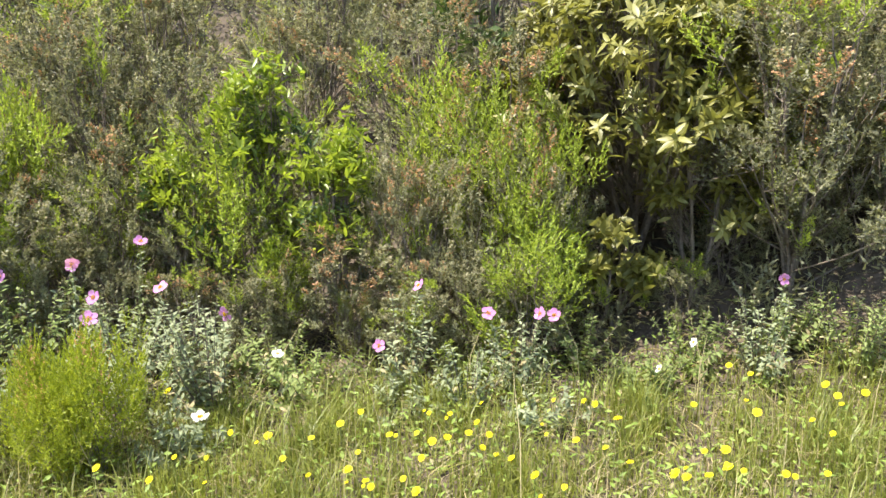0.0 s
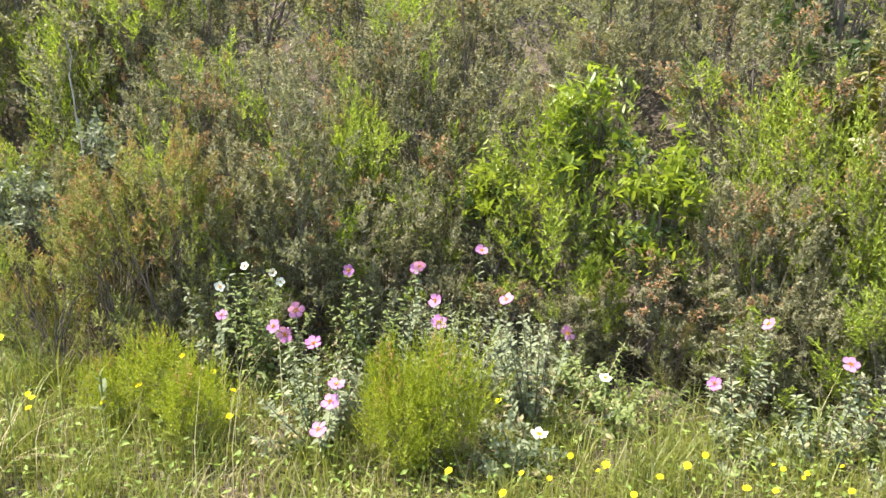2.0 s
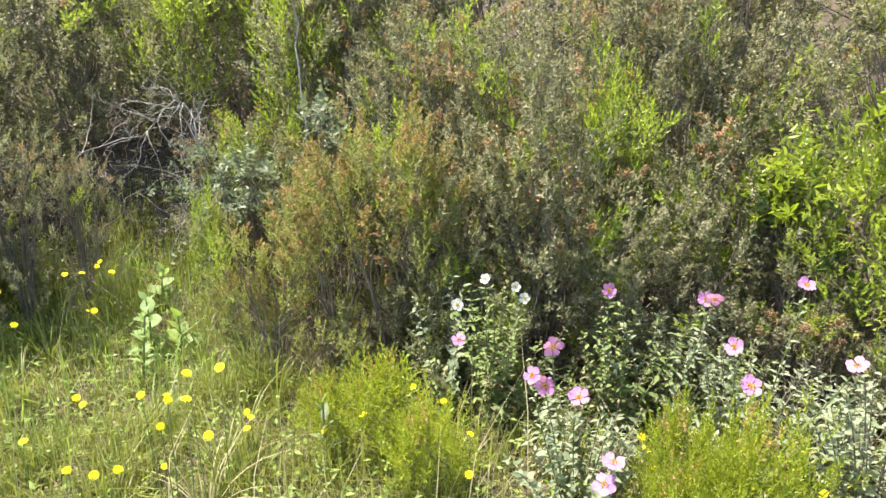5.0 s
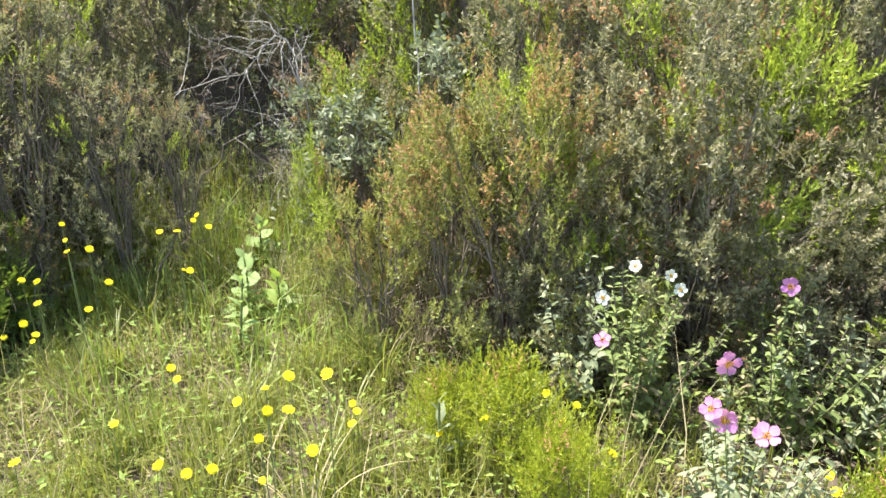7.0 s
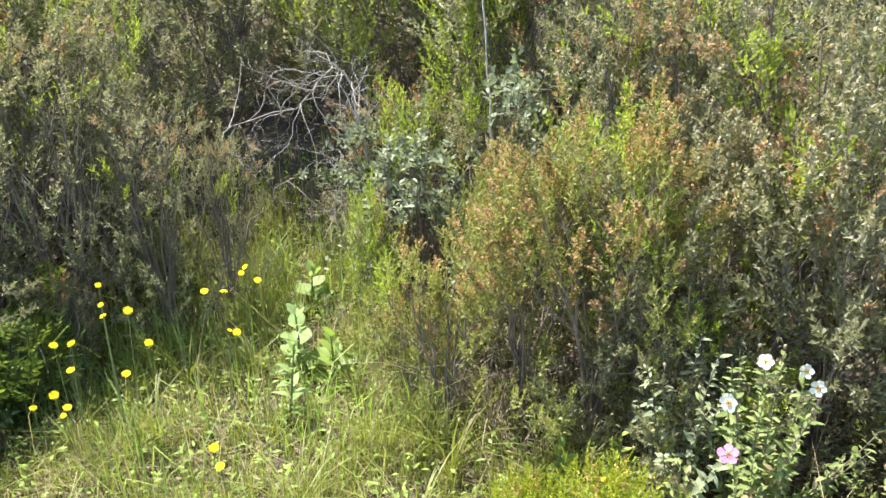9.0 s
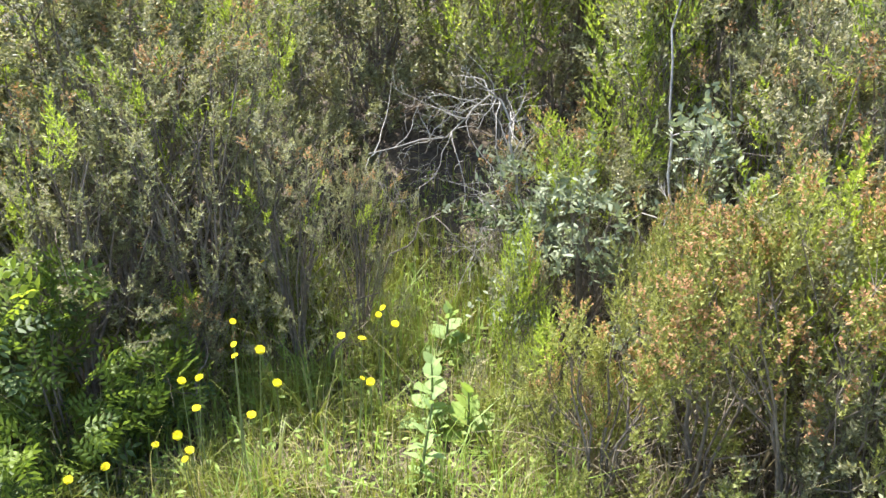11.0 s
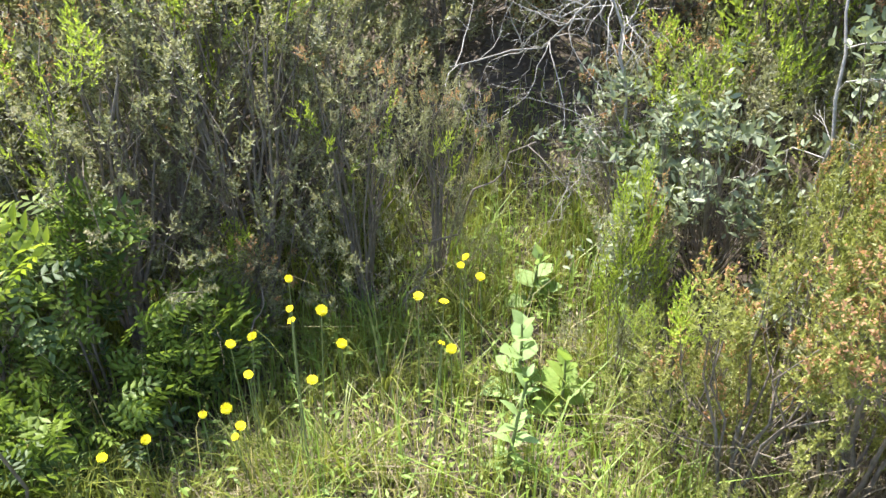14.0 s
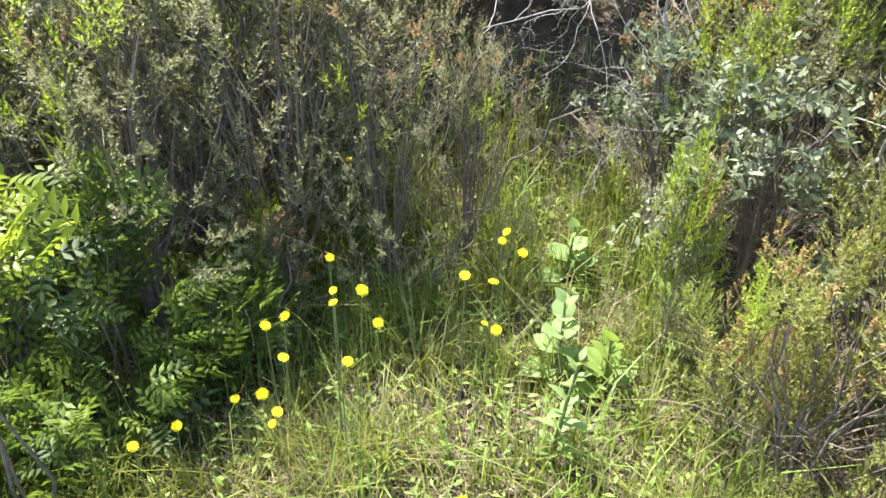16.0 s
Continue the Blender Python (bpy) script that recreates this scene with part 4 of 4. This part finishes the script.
# ---- dead branches and rock ----
def dead_branch(x, y, pts, seed, twigs, radius, label, wood=M_DEAD):
    rng = np.random.default_rng(seed)
    root = thing("dead_branch", x, y, label, "branch", sink=0.0)
    base = np.array(root.matrix_basis.translation)
    pts = np.array(pts) - base
    t = np.linspace(0, len(pts) - 1, 14)
    main = np.stack([np.interp(t, np.arange(len(pts)), pts[:, k]) for k in range(3)], -1) + rng.normal(0, 0.012, (14, 3))
    g = Geo()
    tube(g, main, np.linspace(radius, radius * 0.35, 14), 6)
    part("limb", g.mesh("limb", wood), root)
    for k in range(twigs):
        s, d = along(main, [rng.uniform(0.15, 1.0)])
        tw = limb(rng, s[0], d[0] * 0.4 + unit(rng.normal(0, 1, 3)) + (0, 0, -0.1), rng.uniform(0.15, 0.45), 0.28, 0.0, 6)
        g = Geo()
        tube(g, tw, np.linspace(radius * 0.38, radius * 0.10, 7), 4)
        for u in rng.uniform(0.3, 0.95, 4):
            s2, d2 = along(tw, [u])
            tube(g, limb(rng, s2[0], d2[0] * 0.6 + unit(rng.normal(0, 1, 3)) * 0.8, rng.uniform(0.06, 0.16), 0.3, 0.0, 4), np.linspace(radius * 0.16, radius * 0.07, 5), 3)
        part("twig", g.mesh("twig", wood), root)
    return root


dead_branch(-4.12, 3.02, ((-4.12, 3.02, 0.05), (-4.08, 2.98, 0.85), (-4.14, 2.90, 1.12), (-4.27, 2.79, 0.96), (-4.50, 2.52, 0.84)), 301, 42, 0.0062, "bleached dead branch with bare forked twigs among heath")
dead_branch(-4.40, 3.10, ((-4.40, 3.10, 0.15), (-4.36, 2.98, 0.40), (-4.20, 2.92, 0.66), (-3.98, 2.85, 0.60)), 302, 34, 0.0045, "tangle of pale dead twigs over the grass")
dead_branch(-3.40, 3.10, ((-3.40, 3.10, 0.0), (-3.38, 3.06, 0.6), (-3.44, 3.04, 1.1), (-3.50, 3.10, 1.6)), 303, 10, 0.007, "thin upright bare grey stems of a dead shrub")
dead_branch(-4.30, 2.15, ((-4.30, 2.15, 0.0), (-4.25, 2.24, 0.22), (-4.14, 2.40, 0.52), (-4.02, 2.52, 0.72)), 304, 6, 0.006, "leaning grey bare stem at the edge of the clearing", M_BARK)
dead_branch(-4.20, 1.62, ((-4.20, 1.62, 0.0), (-4.24, 1.66, 0.15), (-4.30, 1.72, 0.32)), 305, 3, 0.006, "short dead grey stick in the litter", M_BARK)


def boulder(x, y, size, seed):
    bm = bmesh.new()
    bmesh.ops.create_icosphere(bm, subdivisions=4, radius=1.0)
    noise_off = Vector((seed * 3.1, seed * 1.7, 0))
    for v in bm.verts:
        k = 1 + 0.28 * noise.noise(v.co * 1.3 + noise_off) + 0.10 * noise.noise(v.co * 4 + noise_off)
        v.co = Vector((v.co.x * size * k, v.co.y * size * 0.8 * k, v.co.z * size * 0.6 * k))
    me = bpy.data.meshes.new("boulder")
    bm.to_mesh(me); bm.free()
    me.polygons.foreach_set("use_smooth", np.ones(len(me.polygons), dtype=bool))
    me.materials.append(M_ROCK)
    ob = new("boulder", me)
    ob.matrix_basis = pose(x, y, float(ground_z(x, y)) + size * 0.15, 0, 0, seed * 40)
    return tagged(ob, "pale brown weathered boulder among the heath", "rock", "boulders")


boulder(-4.20, 5.45, 0.42, 1), boulder(-3.45, 5.5, 0.38, 2)

# ---- ground ----
lin = np.linspace(-1, 1, 181)
s = np.sign(lin) * (np.abs(lin) * 9.0 + 400.0 * np.abs(lin) ** 9)
gx, gy = np.meshgrid(s - 1.5, s + 2.5, indexing="ij")
gv = np.stack([gx, gy, ground_z(gx, gy)], -1).reshape(-1, 3)
n = len(s)
i, j = np.meshgrid(np.arange(n - 1), np.arange(n - 1), indexing="ij")
q = np.stack([i * n + j, (i + 1) * n + j, (i + 1) * n + j + 1, i * n + j + 1], -1).reshape(-1, 4)
tagged(new("ground", Geo().add(gv, np.concatenate([q[:, :3], q[:, [0, 2, 3]]])).mesh("ground", M_SOIL)), "brown soil with dry litter under grass and shrubs", "ground", kind="structure")


# ---- grass ----
def edge(x):
    """How far the meadow reaches towards the shrubs at x."""
    return np.interp(x, (-6, -5.3, -4.95, -4.3, -3.9, -3.5, -3.0, -2.4, -1.6, 0.0, 3.0), (0.8, 1.2, 2.9, 3.2, 3.0, 2.7, 2.6, 2.5, 2.60, 2.72, 2.75))


def blades(name, label, material, count, h, w, seed, fade=0.35, bend=0.5, area=(-5.2, 3.4, 0.2, 3.4)):
    rng = np.random.default_rng(seed)
    x, y = rng.uniform(area[0], area[1], count), rng.uniform(area[2], area[3], count)
    clump = np.clip(0.5 + 0.36 * np.sin(7.3 * x + 1.7 * np.sin(5.1 * y + seed)) * np.sin(6.7 * y + 1.3 * np.sin(4.3 * x)) + 0.30 * np.sin(17.0 * x + 2.0 * np.sin(11 * y)) * np.sin(19.0 * y + seed), 0, 1)
    keep = (rng.random(count) < 0.12 + 0.95 * clump ** 1.4) & (rng.random(count) < 1 / (1 + np.exp((y - edge(x)) / (fade * 0.3)))) & (rng.random(count) < 1 / (1 + np.exp((0.15 - y + 0.25 * np.sin(2.1 * x)) / 0.16))) & (rng.random(count) < 1 / (1 + np.exp((x - 2.8 + 0.2 * np.sin(3 * y)) / 0.15)))
    x, y, clump = x[keep], y[keep], clump[keep]
    m = len(x)
    z = ground_z(x, y) - 0.005
    hh = h * rng.uniform(0.45, 1.25, m) * (0.45 + 1.0 * clump)
    a = rng.random(m) * 2 * np.pi
    lean = np.abs(rng.normal(0, bend, m))
    o = np.stack([np.cos(a), np.sin(a), np.zeros(m)], -1)
    side = np.stack([-np.sin(a), np.cos(a), np.zeros(m)], -1)
    b = np.stack([x, y, z], -1)
    ww = (w * rng.uniform(0.6, 1.3, m))[:, None]
    p1 = b + UP * (hh * 0.55)[:, None] + o * (hh * 0.18 * lean)[:, None]
    p3 = b + UP * (hh * (1.0 - 0.18 * lean))[:, None] + o * (hh * 0.95 * lean)[:, None]
    v = np.stack([b - side * ww / 2, b + side * ww / 2, p1 - side * ww * 0.42, p1 + side * ww * 0.42, p3], 1)
    f = np.array(((0, 1, 3), (0, 3, 2), (2, 3, 4)))
    g = Geo().add(v.reshape(-1, 3), (f[None] + (np.arange(m) * 5)[:, None, None]).reshape(-1, 3))
    return tagged(new(name, g.mesh(name, material)), label, "grass", kind="stuff")


blades("grass", "fresh green meadow grass in tufts", M_GRASS, 150000, 0.155, 0.0042, 401, 0.35, 0.75)
blades("grass", "short green grass at the foot of the shrubs", M_GRASS, 66000, 0.08, 0.0050, 402, 0.9, 0.9)
blades("dry_grass", "dry straw-coloured grass between green blades", M_DRY, 44000, 0.11, 0.0028, 403, 0.7, 0.8)
blades("dry_grass", "mound of matted grey dry grass under a heath shrub", M_STRAW, 6500, 0.14, 0.0030, 404, 3.0, 1.5, (-3.55, -2.9, 2.45, 3.0))
blades("grass", "lush tall green grass in the sunlit clearing", M_HERB, 3000, 0.20, 0.0050, 406, 0.35, 0.7, (-4.5, -3.1, 1.4, 3.1))
blades("dry_grass", "patch of dry greyish grass at the edge of the clearing", M_STRAW, 2600, 0.10, 0.0032, 407, 3.0, 1.2, (-3.98, -3.50, 1.30, 1.80))
blades("tall_grass", "tall thin grass stalks with pale tips", M_DRY, 1600, 0.40, 0.0026, 405, 0.5, 0.5)


def grass_tuft(x, y, seed, count, h, mat, label):
    """One tuft of long arching blades, each blade a strip of its own."""
    rng = np.random.default_rng(seed)
    root = thing("grass_tuft", x, y, label, "grass", "grass tufts", sink=0.0)
    for k in range(count):
        a, ln, arch = rng.random() * 2 * np.pi, h * rng.uniform(0.6, 1.15), rng.uniform(0.25, 1.0)
        o, side = np.array((math.cos(a), math.sin(a), 0)), np.array((-math.sin(a), math.cos(a), 0))
        t = np.linspace(0, 1, 8)[:, None]
        mid = o * 0.03 * rng.random() + o * (arch * ln * 0.9 * t ** 1.8) + UP * (ln * (t - 0.55 * arch * t ** 2.6))
        w = 0.0026 * (1 - t ** 2 * 0.85)
        v = np.concatenate([mid - side * w, mid + side * w])
        f = [q for i in range(7) for q in ((i, i + 8, i + 9), (i, i + 9, i + 1))]
        part("blade", Geo().add(v, f).mesh("blade", mat), root)
    return root


# M_STRAW tufts by the mound: shade put into a darker straw colour
for k, (x, y, c, h, m) in enumerate(((-3.15, 2.52, 26, 0.50, M_STRAW), (-3.22, 2.45, 12, 0.34, M_STRAW), (-2.95, 2.50, 18, 0.42, M_STRAW), (-2.98, 2.62, 16, 0.48, M_STRAW), (-3.30, 2.60, 24, 0.38, M_GRASS), (-2.62, 1.75, 24, 0.40, M_GRASS), (-2.75, 1.95, 24, 0.36, M_GRASS), (-2.90, 2.25, 22, 0.40, M_GRASS), (-2.55, 1.62, 16, 0.36, M_DRY), (-3.05, 1.80, 20, 0.30, M_GRASS), (-4.35, 1.62, 14, 0.55, M_GRASS), (-3.70, 1.70, 22, 0.32, M_GRASS), (-3.95, 1.95, 22, 0.34, M_GRASS), (-2.85, 2.85, 18, 0.45, M_STRAW), (-4.05, 2.35, 24, 0.36, M_GRASS), (-0.28, 2.55, 22, 0.26, M_GRASS), (-0.45, 2.45, 22, 0.26, M_GRASS), (0.10, 2.75, 20, 0.28, M_GRASS), (-0.70, 2.35, 20, 0.25, M_GRASS), (-3.45, 2.35, 22, 0.30, M_GRASS))):
    grass_tuft(x, y, 500 + k, c, h, m, "tuft of long dry arching grass stalks" if m in (M_DRY, M_STRAW) else "tuft of long green grass blades")


def ground_cover(name, label, material, count, size, seed, reach=0.3, area=(-5.6, 2.6, 0.5, 4.2), shape=None, lift=0.04):
    """Small leaves lying low over the ground."""
    rng = np.random.default_rng(seed)
    x, y = rng.uniform(area[0], area[1], count), rng.uniform(area[2], area[3], count)
    keep = rng.random(count) < 1 / (1 + np.exp((y - edge(x) - reach) / 0.15))
    x, y = x[keep], y[keep]
    m = len(x)
    p = np.stack([x, y, ground_z(x, y) + rng.random(m) * lift + 0.004], -1)
    a = rng.random(m) * 2 * np.pi
    d = np.stack([np.cos(a), np.sin(a), rng.uniform(-0.1, 0.7, m)], -1)
    g = Geo()
    scatter(g, shape or OVAL, p, d, unit(UP + rng.normal(0, 0.35, (m, 3))), size * rng.uniform(0.5, 1.3, m))
    return tagged(new(name, g.mesh(name, material)), label, "plant" if "herb" in name else "litter", kind="stuff")


ground_cover("herb_layer", "low small-leaved herbs covering the soil", M_HERB, 26000, 0.030, 411, 0.35, shape=KITE, lift=0.12)
ground_cover("leaf_litter", "dry brown fallen leaves and twigs on the soil", M_BEIGE, 15000, 0.032, 412, 1.6, shape=KITE, lift=0.015)
ground_cover("twig_litter", "dry twigs and stalks lying on the soil", M_DRY, 6000, 0.075, 413, 1.2, shape=(KITE[0] * (0.14, 1, 1), KITE[1]), lift=0.03)
